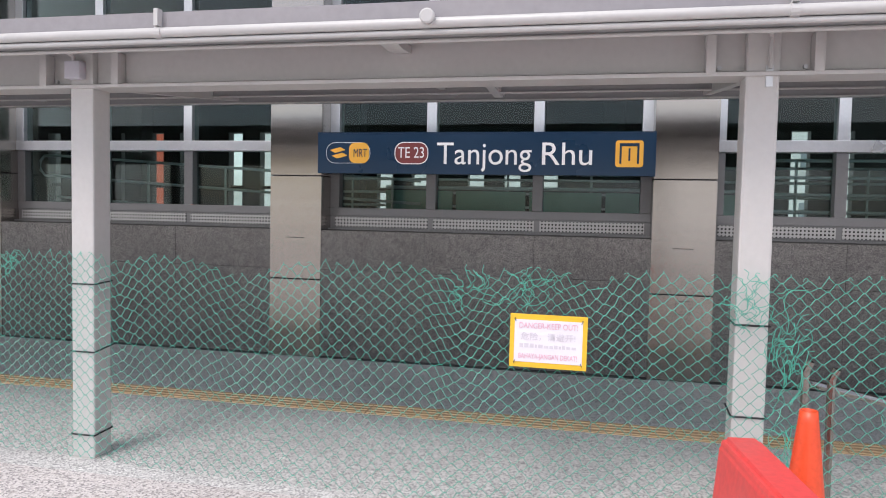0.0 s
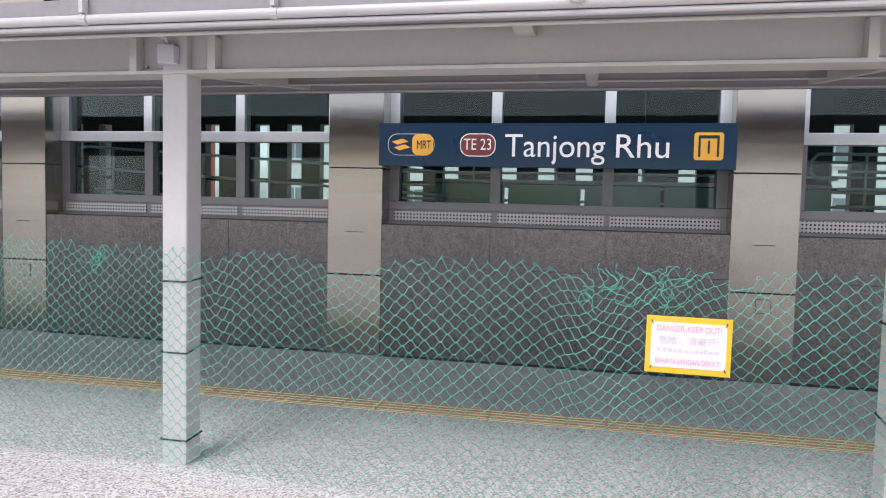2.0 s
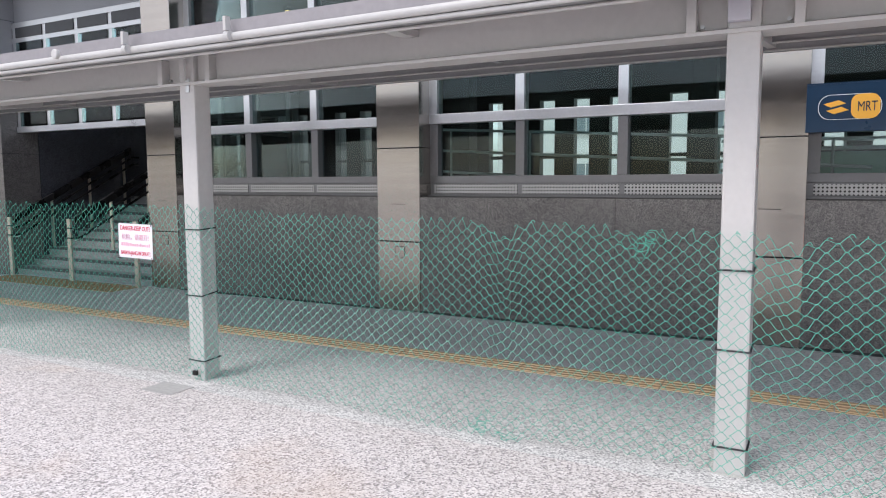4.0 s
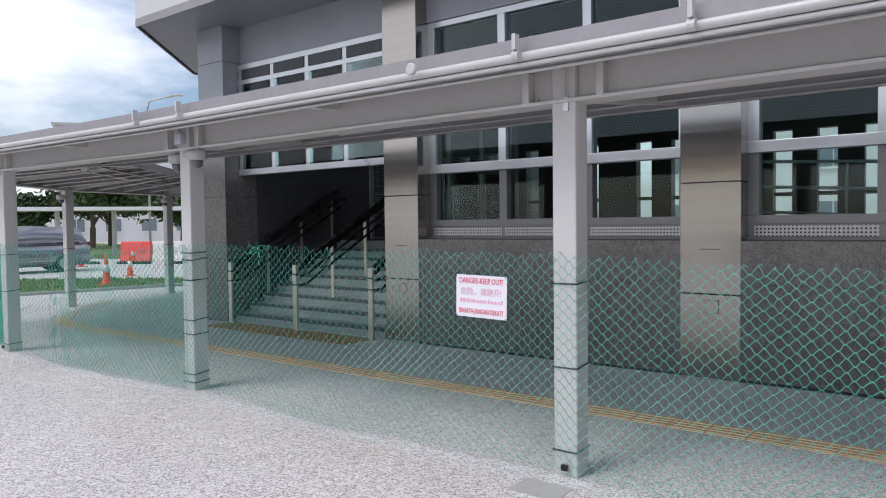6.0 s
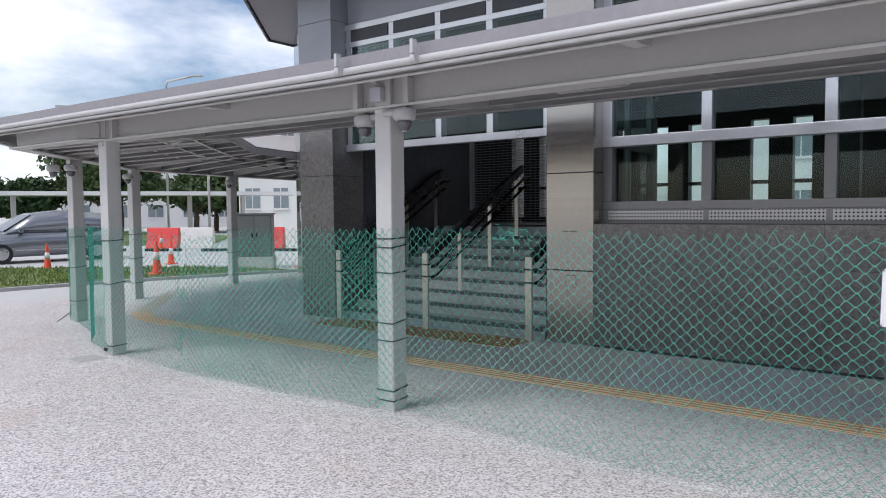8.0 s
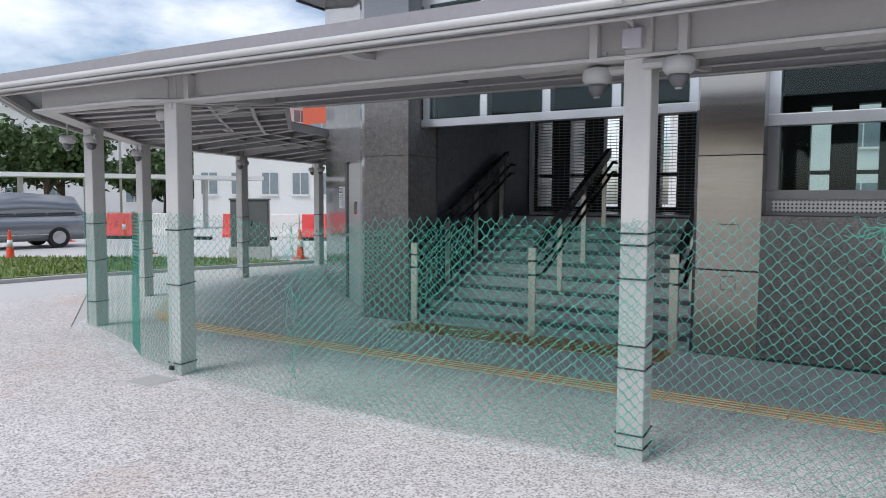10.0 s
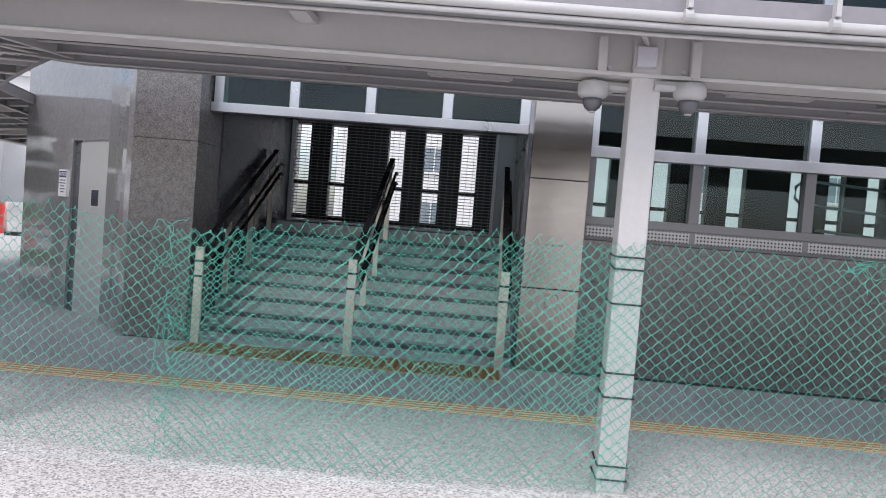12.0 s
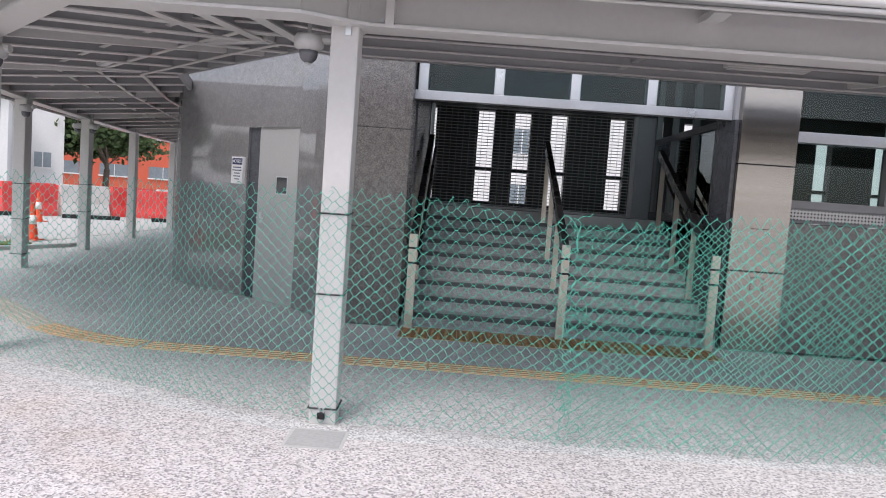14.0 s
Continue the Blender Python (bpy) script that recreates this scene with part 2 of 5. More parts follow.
M_KERB = mat("kerb_concrete", (0.42, 0.41, 0.40), 0.85, 0, 0.15, 1.5, 40, 0.08)
M_ROAD = mat("pale_road", (0.50, 0.49, 0.47), 0.85, 0, 0.1, 0.3, 30, 0.05)
M_GRASS = mat("grass", (0.13, 0.17, 0.045), 0.9, 0, 0.4, 0.9, 30, 0.4)
M_BLADE = mat("grass_blades", (0.16, 0.22, 0.05), 0.8, 0, 0.4, 0.9, 3)
M_LEAF = mat("dark_leaves", (0.045, 0.085, 0.030), 0.7, 0, 0.5, 0.5, 3)
M_LEAF2 = mat("mid_leaves", (0.075, 0.12, 0.040), 0.7, 0, 0.5, 0.5, 3)
M_BARK = mat("bark", (0.13, 0.10, 0.075), 0.9, 0, 0.3, 3, 30, 0.3)
M_CARPAINT = mat("grey_car_paint", (0.25, 0.26, 0.28), 0.25, 0.55, 0.04, 1, 20, coat=0.8)
M_TYRE = mat("tyre_rubber", (0.02, 0.02, 0.02), 0.8)
M_CARGLASS = mat("dark_car_glass", (0.02, 0.024, 0.028), 0.06, 0, 0.05, spec=0.8)
M_CABINET = mat("green_grey_cabinet", (0.15, 0.16, 0.155), 0.45, 0, 0.1, 1.5, 30)
M_WALLW = mat("white_render", (0.74, 0.735, 0.71), 0.8, 0, 0.06, 0.4, 10)
M_WALLR = mat("orange_red_render", (0.62, 0.13, 0.07), 0.8, 0, 0.08, 0.4, 10)
M_WING = mat("far_window_glass", (0.22, 0.26, 0.28), 0.15, 0, 0.2, 0.5, 5)
M_DOORS = mat("painted_steel_door", (0.44, 0.44, 0.43), 0.38, 0.2, 0.06, 1.5, 40)
M_BLUEG = mat("pale_roof", (0.58, 0.57, 0.555), 0.5, 0, 0.06)
M_CAM = mat("camera_housing", (0.45, 0.445, 0.435), 0.35, 0, 0.04)
M_DOME = mat("smoked_dome", (0.10, 0.10, 0.11), 0.06, 0, 0.05, spec=0.9)
M_BOX = mat("lilac_grey_box", (0.56, 0.55, 0.60), 0.4, 0, 0.04)


# ---- small builders ----
def part(name, bm, material, parent=None, label="", smooth=False):
    me = bpy.data.meshes.new(name)
    bm.normal_update()
    bm.to_mesh(me)
    bm.free()
    me.materials.append(material)
    if smooth:
        for f in me.polygons:
            f.use_smooth = True
    ob = new(name, me)
    if parent is not None:
        ob.parent = parent
        ob.matrix_parent_inverse = parent.matrix_basis.inverted()
    if label:
        ob["label"] = label
    return ob


def piece(name, me, m, parent):
    """One more object on a shared mesh, at the pose m."""
    ob = new(name, me)
    ob.parent = parent
    ob.matrix_parent_inverse = parent.matrix_basis.inverted()
    ob.matrix_basis = m
    return ob


def mesh_of(name, bm, material):
    me = bpy.data.meshes.new(name)
    bm.normal_update()
    bm.to_mesh(me)
    bm.free()
    me.materials.append(material)
    return me


def thing(name, x, y, z, label, category, group="", kind=""):
    e = new(name)
    e.empty_display_size = 0.1
    e.matrix_basis = pose(x, y, z)
    return tagged(e, label, category, group, kind)


def box(bm, x0, y0, z0, x1, y1, z1, bevel=0.0, m=None):
    r = bmesh.ops.create_cube(bm, size=1)
    vs = r["verts"]
    bmesh.ops.scale(bm, vec=(x1 - x0, y1 - y0, z1 - z0), verts=vs)
    bmesh.ops.translate(bm, vec=((x0 + x1) / 2, (y0 + y1) / 2, (z0 + z1) / 2), verts=vs)
    if bevel:
        es = list({e for v in vs for e in v.link_edges})
        r = bmesh.ops.bevel(bm, geom=es, offset=bevel, segments=2, affect="EDGES", profile=0.6)
        vs = list({v for f in r["faces"] for v in f.verts})
    if m is not None:
        bmesh.ops.transform(bm, matrix=m, verts=vs)
    return bm


def B():
    return bmesh.new()


def bx(x0, y0, z0, x1, y1, z1, bevel=0.0, m=None):
    return box(B(), x0, y0, z0, x1, y1, z1, bevel, m)


def tube(bm, pts, r, sides=8, cap=True):
    """A round bar along points."""
    pts = [Vector(p) for p in pts]
    rings = []
    for i, p in enumerate(pts):
        d = (pts[min(i + 1, len(pts) - 1)] - pts[max(i - 1, 0)]).normalized()
        up = Vector((0, 0, 1)) if abs(d.z) < 0.95 else Vector((0, 1, 0))
        a = d.cross(up).normalized()
        b = a.cross(d)
        rings.append([bm.verts.new(p + r * (math.cos(k * 2 * math.pi / sides) * a + math.sin(k * 2 * math.pi / sides) * b)) for k in range(sides)])
    for q, s in zip(rings, rings[1:]):
        for k in range(sides):
            bm.faces.new((q[k], q[(k + 1) % sides], s[(k + 1) % sides], s[k]))
    if cap:
        bm.faces.new(rings[0][::-1])
        bm.faces.new(rings[-1])
    return bm


def lathe(bm, prof, centre=(0, 0, 0), sides=24):
    c = Vector(centre)
    rings = [[bm.verts.new(c + Vector((r * math.cos(k * 2 * math.pi / sides), r * math.sin(k * 2 * math.pi / sides), z))) for k in range(sides)] for r, z in prof]
    for q, s in zip(rings, rings[1:]):
        for k in range(sides):
            bm.faces.new((q[k], q[(k + 1) % sides], s[(k + 1) % sides], s[k]))
    bm.faces.new(rings[0][::-1])
    bm.faces.new(rings[-1])
    return bm


def offset_path(path, d):
    """The plan line moved d to its left, mitred at its corners."""
    out = []
    n = len(path)
    for i, p in enumerate(path):
        p = Vector(p)
        t0 = (p - Vector(path[i - 1])).normalized() if i else None
        t1 = (Vector(path[i + 1]) - p).normalized() if i < n - 1 else None
        t0, t1 = t0 or t1, t1 or t0
        n0, n1 = Vector((-t0.y, t0.x)), Vector((-t1.y, t1.x))
        k = (n0 + n1).normalized()
        out.append(p + k * (d / max(0.4, k.dot(n0))))
    return out


def sweep(path, profile, closed=True):
    """A closed section of (out, z) carried along a plan line."""
    bm = B()
    lines = [offset_path(path, o) for o, z in profile]
    rings = [[bm.verts.new((lines[k][i].x, lines[k][i].y, profile[k][1])) for k in range(len(profile))] for i in range(len(path))]
    n = len(profile)
    for q, s in zip(rings, rings[1:]):
        for k in range(n):
            bm.faces.new((q[k], q[(k + 1) % n], s[(k + 1) % n], s[k]))
    bm.faces.new(rings[0])
    bm.faces.new(rings[-1][::-1])
    bmesh.ops.recalc_face_normals(bm, faces=bm.faces)
    return bm


def rounded(r, o, z, n=10):
    return [(o + r * math.cos(k * 2 * math.pi / n), z + r * math.sin(k * 2 * math.pi / n)) for k in range(n)]


def prism(pts, z0, z1):
    """A plan outline raised from z0 to z1."""
    bm = B()
    lo = [bm.verts.new((x, y, z0)) for x, y in pts]
    hi = [bm.verts.new((x, y, z1)) for x, y in pts]
    n = len(pts)
    bm.faces.new(lo[::-1])
    bm.faces.new(hi)
    for k in range(n):
        bm.faces.new((lo[k], lo[(k + 1) % n], hi[(k + 1) % n], hi[k]))
    bmesh.ops.recalc_face_normals(bm, faces=bm.faces)
    return bm


def slab_yz(pts, x0, x1):
    """An outline in y and z given a thickness along x."""
    bm = B()
    a = [bm.verts.new((x0, y, z)) for y, z in pts]
    b = [bm.verts.new((x1, y, z)) for y, z in pts]
    n = len(pts)
    bm.faces.new(a)
    bm.faces.new(b[::-1])
    for k in range(n):
        bm.faces.new((a[k], b[k], b[(k + 1) % n], a[(k + 1) % n]))
    bmesh.ops.recalc_face_normals(bm, faces=bm.faces)
    return bm


def text(name, body, size, material, parent, m, label="", width=None):
    """Raised lettering as a mesh; m maps its x, y to the face it sits on."""
    cu = bpy.data.curves.new(name, "FONT")
    cu.body, cu.size, cu.align_x, cu.align_y, cu.extrude = body, size, "CENTER", "CENTER", 0.0012
    tmp = bpy.data.objects.new(name, cu)
    scene.collection.objects.link(tmp)
    bpy.context.view_layer.update()
    me = bpy.data.meshes.new_from_object(tmp)
    bpy.data.objects.remove(tmp)
    if width and len(me.vertices):
        xs = [v.co.x for v in me.vertices]
        k = width / max(1e-6, max(xs) - min(xs))
        me.transform(Matrix.Diagonal((k, 1, 1, 1)))
    me.materials.clear()
    me.materials.append(material)
    me.transform(m)
    ob = new(name, me)
    ob.parent = parent
    ob.matrix_parent_inverse = parent.matrix_basis.inverted()
    if label:
        ob["label"] = label
    return ob


def face_m(x, y, z, roll=0.0):
    """Text pose on a face that looks towards -y."""
    return pose(x, y, z, 90, 0, 0) @ pose(0, 0, 0, 0, 0, roll)


def rounded_plate(w, h, r, t, n=6):
    """A plate with round corners in x and z, its front at y=0, t thick behind."""
    pts = []
    for cx, cz, a0 in ((w / 2 - r, h / 2 - r, 0), (-w / 2 + r, h / 2 - r, 90), (-w / 2 + r, -h / 2 + r, 180), (w / 2 - r, -h / 2 + r, 270)):
        for k in range(n + 1):
            a = radians(a0 + 90 * k / n)
            pts.append((cx + r * math.cos(a), cz + r * math.sin(a)))
    bm = B()
    f = [bm.verts.new((x, 0, z)) for x, z in pts]
    b = [bm.verts.new((x, t, z)) for x, z in pts]
    bm.faces.new(f)
    bm.faces.new(b[::-1])
    for k in range(len(pts)):
        bm.faces.new((f[k], b[k], b[(k + 1) % len(pts)], f[(k + 1) % len(pts)]))
    bmesh.ops.recalc_face_normals(bm, faces=bm.faces)
    return bm


def moved(bm, x, y, z, rx=0, ry=0, rz=0):
    bmesh.ops.transform(bm, matrix=pose(x, y, z, rx, ry, rz), verts=bm.verts)
    return bm


# ---- plan ----
POST_Y = 4.36
POSTS = [(6.05, 4.36), (1.96, 4.36), (-2.08, 4.36), (-6.18, 4.40), (-10.36, 4.40), (-14.42, 4.28), (-17.30, 5.28), (-19.15, 7.25), (-19.95, 10.0), (-20.6, 12.95), (-21.2, 16.1), (-21.6, 19.3), (-21.9, 22.5)]
PAVED = [(10.2, 4.36)] + POSTS
LINE = PAVED[:6] + [(-14.30, 4.27), (-14.66, 4.07), (-16.05, 4.03)] + POSTS[6:]   # the beam runs on past a post to its corner
PILLARS = [-14.93, -10.453, -6.297, -2.126, 1.989, 6.15, 10.3]   # centres along the front; the first is the granite pier
FLOOR = 1.32      # station floor above the pavement
SOFFIT = 5.0

# ---- ground ----
g = B()
bmesh.ops.create_grid(g, x_segments=1, y_segments=1, size=400)
moved(g, 0, 0, -0.012)
tagged(part("ground", g, M_CONC), "pale concrete ground reaching the horizon", "ground", kind="structure")
# washed aggregate pavement outside and a greyer strip under the canopy
OUT = offset_path(PAVED, 0.30)
pv = prism([(14, -14), (14, 4.02)] + [(p.x, p.y) for p in OUT[1:8]] + [(-20.35, 7.0), (-20.4, 5.8), (-23.5, 2.0), (-24, -14)], -0.2, 0.0)
tagged(part("pavement", pv, M_PAVE), "pale washed aggregate pavement, lightly stained", "pavement", kind="structure")
pv = prism([(14, 4.02)] + [(p.x, p.y) for p in OUT[1:]] + [(-17, 24), (-17.0, 9), (-15, 7.3), (-14.3, 7.3), (14, 7.3)][::1], -0.2, -0.002)
tagged(part("pavement_under_canopy", pv, M_PAVE2), "grey aggregate walkway floor under the canopy", "pavement", kind="structure")
tagged(part("floor_apron", prism([(14, 7.3), (-14.3, 7.3), (-15, 7.3), (-17, 9), (-17, 9.9), (-14.3, 9.0), (14, 9.0)], -0.2, -0.003), M_PAVE2), "grey aggregate floor along the station front", "floor", kind="structure")

# ---- station building ----
# granite dado between pillars, one wall a bay, cut into panels at the end of the file
dados = []
BAYS = [(PILLARS[i] + 0.30, PILLARS[i + 1] - 0.30) for i in range(1, 6)]
for i, (a, b) in enumerate(BAYS):
    w = part(f"wall_dado_{i + 1}", bx(a, 7.74, 0.0, b, 8.2, 1.425), M_JOINT)
    tagged(w, "dark speckled granite dado wall below the windows", "wall", kind="structure")
    dados.append((w, a, b))
    sk = part("dado_skirting", bx(a, 7.685, 0.0, b, 7.74, 0.018), M_JOINT, w)

# stainless pillars
hatch_on = (-10.453, -6.297, 1.989)


def pillar(cx):
    th = thing("steel_pillar", cx, 7.9, 0, "brushed stainless steel clad pillar standing between the windows", "pillar", "steel pillars along the station front")
    part("core", bx(cx - 0.285, 7.71, 0, cx + 0.285, 8.32, SOFFIT), M_JOINT, th)
    for z0, z1 in ((0.012, 0.868), (0.876, 2.014), (2.022, 3.55), (3.558, SOFFIT - 0.004)):
        part("cladding_panel", bx(cx - 0.303, 7.688, z0, cx + 0.303, 8.30, z1, 0.006), M_STEEL, th)
    if cx in hatch_on:
        h = part("access_hatch", bx(cx - 0.045, 7.683, 0.68, cx + 0.085, 7.69, 0.81, 0.002), M_STEEL, th, "small square access hatch")
        for x0, x1, z0, z1 in ((-0.049, -0.045, 0.676, 0.814), (0.085, 0.089, 0.676, 0.814), (-0.045, 0.085, 0.676, 0.68), (-0.045, 0.085, 0.81, 0.814)):
            part("gap", bx(cx + x0, 7.6845, z0, cx + x1, 7.69, z1), M_JOINT, h)
    part("scratch_line", bx(cx - 0.1, 7.6865, 1.33, cx + 0.1, 7.69, 1.337), M_JOINT, th)
    return th


for cx in PILLARS[1:6]:
    pillar(cx)


def window_bay(i, a, b):
    """Three lights over three, on a perforated sill."""
    th = thing(f"window_{i}", (a + b) / 2, 8.0, 1.43, "tall aluminium framed window of dark tinted glass above a perforated sill", "window", kind="structure")
    w = b - a
    m1, m2 = a + w * 0.334, a + w * 0.667
    y = 7.96
    part("window_sill", bx(a, 7.90, 1.428, b, 8.2, 1.445), M_ALU_D, th)
    part("sill_backing", bx(a, y + 0.012, 1.446, b, 8.2, 1.585), M_ALU_D, th)
    for p, q in ((a + 0.06, m1 - 0.03), (m1 + 0.03, m2 - 0.03), (m2 + 0.03, b - 0.06)):
        part("perforated_panel", bx(p, y, 1.462, q, y + 0.011, 1.572), M_PERF, th)
    part("bottom_rail", bx(a, y + 0.005, 1.586, b, 8.1, 1.675, 0.004), M_ALU_D, th)
    part("transom", bx(a, y - 0.02, 2.312, b, 8.1, 2.428, 0.006), M_ALU, th)
    part("head_rail", bx(a, y, 4.28, b, 8.1, 4.36, 0.006), M_ALU, th)
    part("upper_transom", bx(a, y, 3.55, b, 8.1, 3.63, 0.006), M_ALU, th)
    for x in (a + 0.055, m1, m2, b - 0.055):
        part("mullion", bx(x - 0.055, y + 0.002, 1.676, x + 0.055, 8.1, 2.311, 0.005), M_ALU_D, th)
        part("mullion", bx(x - 0.055, y - 0.012, 2.429, x + 0.055, 8.1, 4.279, 0.005), M_ALU, th)
    for p, q in ((a + 0.11, m1 - 0.055), (m1 + 0.055, m2 - 0.055), (m2 + 0.055, b - 0.11)):
        for z0, z1, d in ((1.675, 2.312, 0.10), (2.428, 3.55, 0.04), (3.63, 4.28, 0.04)):
            o = part("pane", bx(p, y + d, z0, q, y + d + 0.012, z1), M_GLASS, th)
            o.visible_shadow = False
    return th


for i, (a, b) in enumerate(BAYS):
    window_bay(i + 1, a, b)

# stone band above the windows, and the end pier
for i, (a, b) in enumerate(BAYS + [(-14.25, -10.756)]):
    tagged(part(f"wall_upper_{i + 1}", bx(a, 7.93, 4.362, b, 8.3, SOFFIT), M_GREYPANEL), "grey stone band under the roof overhang", "wall", kind="structure")
# granite pier by the stairs, then the polished wall turning the corner
pier = part("wall_pier", bx(-14.97, 7.60, 0.0, -14.268, 8.25, SOFFIT), M_JOINT)
tagged(pier, "flamed granite pier beside the stairs", "wall", kind="structure")
for z0, z1 in ((0.012, 1.06), (1.066, 2.12), (2.126, 3.2), (3.206, 4.4), (4.406, SOFFIT - 0.003)):
    part("stone_panel", bx(-14.965, 7.585, z0, -14.262, 8.24, z1, 0.004), M_GRAN if z0 < 3 else M_GREYPANEL, pier)
# polished corner wall, in a gentle bend with a door in it
ARC = [(-14.968, 7.595), (-15.06, 7.66), (-15.17, 7.79), (-15.36, 8.03), (-16.30, 8.83), (-17.05, 9.40), (-17.61, 9.83), (-17.75, 10.05), (-17.75, 24)]
DOOR0, DOOR1 = Vector((-15.60, 8.29)), Vector((-16.21, 8.76))
wall_l = part("wall_corner_1", sweep([ARC[k] for k in (0, 1, 2, 3)] + [tuple(DOOR0)], [(0, 0.012), (0, SOFFIT), (-0.25, SOFFIT), (-0.25, 0.012)]), M_GRANP)
tagged(wall_l, "polished dark granite wall bending round the corner", "wall", kind="structure")
jl = DOOR1 + (DOOR1 - DOOR0).normalized() * 0.22
wall_m = part("wall_corner_2", sweep([tuple(jl)] + ARC[5:], [(0, 0.012), (0, SOFFIT), (-0.25, SOFFIT), (-0.25, 0.012)]), M_GRANP)
tagged(wall_m, "polished dark granite wall beyond the steel door", "wall", kind="structure")
dd = (DOOR1 - DOOR0).normalized()
dn = Vector((dd.y, -dd.x))
if dn.y > 0:
    dn = -dn
DM = Matrix(((dd.x, dn.x, 0, DOOR0.x), (dd.y, dn.y, 0, DOOR0.y), (0, 0, 1, 0), (0, 0, 0, 1)))
DL = (DOOR1 - DOOR0).length


def on_door(bm):
    bmesh.ops.transform(bm, matrix=DM, verts=bm.verts)
    bmesh.ops.recalc_face_normals(bm, faces=bm.faces)
    return bm


door = thing("door_1", DOOR0.x, DOOR0.y, 0, "closed grey painted steel door in the granite wall", "door", kind="structure")
part("door_leaf", on_door(bx(0.012, -0.05, 0.01, DL - 0.012, -0.004, 2.10, 0.003)), M_DOORS, door)
part("wall_above_door", on_door(bx(0.0, -0.25, 2.13, DL + 0.22, 0.0, SOFFIT)), M_GRANP, door)
part("door_frame", on_door(bx(0.0, -0.2, 2.10, DL, -0.02, 2.13)), M_DOORS, door)
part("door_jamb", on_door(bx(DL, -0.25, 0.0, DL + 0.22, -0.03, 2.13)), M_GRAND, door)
vp = part("vision_panel", on_door(bx(0.20, -0.006, 1.34, 0.39, 0.0005, 1.53)), M_CARGLASS, door, "small square vision panel")
part("panel_frame", on_door(bx(0.185, -0.006, 1.325, 0.405, -0.001, 1.545)), M_ALU, vp)
lk = part("door_handle", on_door(tube(B(), [(DL - 0.09, 0.0, 1.02), (DL - 0.09, 0.05, 1.02), (DL - 0.20, 0.05, 1.02)], 0.01)), M_ALU, door)
part("lock_plate", on_door(bx(DL - 0.115, -0.004, 0.96, DL - 0.065, 0.004, 1.09)), M_ALU, door)
notice = thing("notice_sign", DOOR1.x, DOOR1.y, 1.5, "white notice plate with a dark blue heading fixed on granite", "sign")
part("plate", on_door(bx(DL + 0.26, 0.0, 1.42, DL + 0.50, 0.040, 1.76)), M_WHITE, notice)
part("heading", on_door(bx(DL + 0.275, 0.040, 1.66, DL + 0.485, 0.0415, 1.74)), M_BLUE, notice)
text("heading_lettering", "NOTICE", 0.06, M_WHITE, notice, DM @ pose(DL + 0.38, 0.0425, 1.70, 90, 0, 180), width=0.19)
for k, wd in enumerate((0.17, 0.19, 0.12, 0.15, 0.10)):
    part("print_line", on_door(bx(DL + 0.38 - wd / 2, 0.040, 1.62 - k * 0.037, DL + 0.38 + wd / 2, 0.041, 1.632 - k * 0.037)), M_BLUE, notice)

# roof overhang with a cut corner
roof = thing("station_roof", -2, 9, SOFFIT, "broad light grey metal roof overhang with a cut corner", "roof", kind="structure")
RP = [(14, 6.75), (-15.35, 6.75), (-17.9, 9.5), (-17.9, 26), (14, 26)]
part("soffit", prism(RP, SOFFIT, SOFFIT + 0.12), M_GREYPANEL, roof)
RP2 = [(14, 6.70), (-15.38, 6.70), (-17.95, 9.47), (-17.95, 26), (14, 26)]
part("fascia", prism(RP2, SOFFIT + 0.10, SOFFIT + 1.6), M_BLUEG, roof)
part("drip_edge", sweep([(14, 6.73), (-15.37, 6.73), (-17.93, 9.48), (-17.93, 26)], [(0.0, SOFFIT - 0.03), (0.03, SOFFIT - 0.03), (0.03, SOFFIT + 0.1), (0.0, SOFFIT + 0.1)]), M_FLASH, roof)

# interior
tagged(part("floor_interior", prism([(-14.1, 10.1), (-10.8, 10.1), (-10.8, 8.2), (14, 8.2), (14, 17), (-17.5, 17), (-17.5, 11.4), (-14.1, 11.4)], FLOOR - 0.2, FLOOR), M_INTF), "grey stone floor inside the station", "floor", kind="structure")
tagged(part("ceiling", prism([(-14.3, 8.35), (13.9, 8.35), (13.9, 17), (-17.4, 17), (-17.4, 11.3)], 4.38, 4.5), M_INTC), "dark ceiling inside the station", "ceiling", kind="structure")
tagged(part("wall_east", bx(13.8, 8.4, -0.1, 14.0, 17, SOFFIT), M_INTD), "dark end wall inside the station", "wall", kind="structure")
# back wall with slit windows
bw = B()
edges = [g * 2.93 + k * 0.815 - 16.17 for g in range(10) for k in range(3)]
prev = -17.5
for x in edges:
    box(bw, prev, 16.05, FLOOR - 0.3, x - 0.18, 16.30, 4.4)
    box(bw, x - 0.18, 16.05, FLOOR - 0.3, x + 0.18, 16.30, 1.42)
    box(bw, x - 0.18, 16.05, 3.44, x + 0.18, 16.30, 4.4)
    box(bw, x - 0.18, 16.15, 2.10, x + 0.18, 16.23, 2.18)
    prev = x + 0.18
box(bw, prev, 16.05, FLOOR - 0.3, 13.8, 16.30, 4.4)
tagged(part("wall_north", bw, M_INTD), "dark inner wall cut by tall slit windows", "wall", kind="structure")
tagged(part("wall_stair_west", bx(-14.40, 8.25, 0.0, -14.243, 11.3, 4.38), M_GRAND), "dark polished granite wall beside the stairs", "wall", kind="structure")
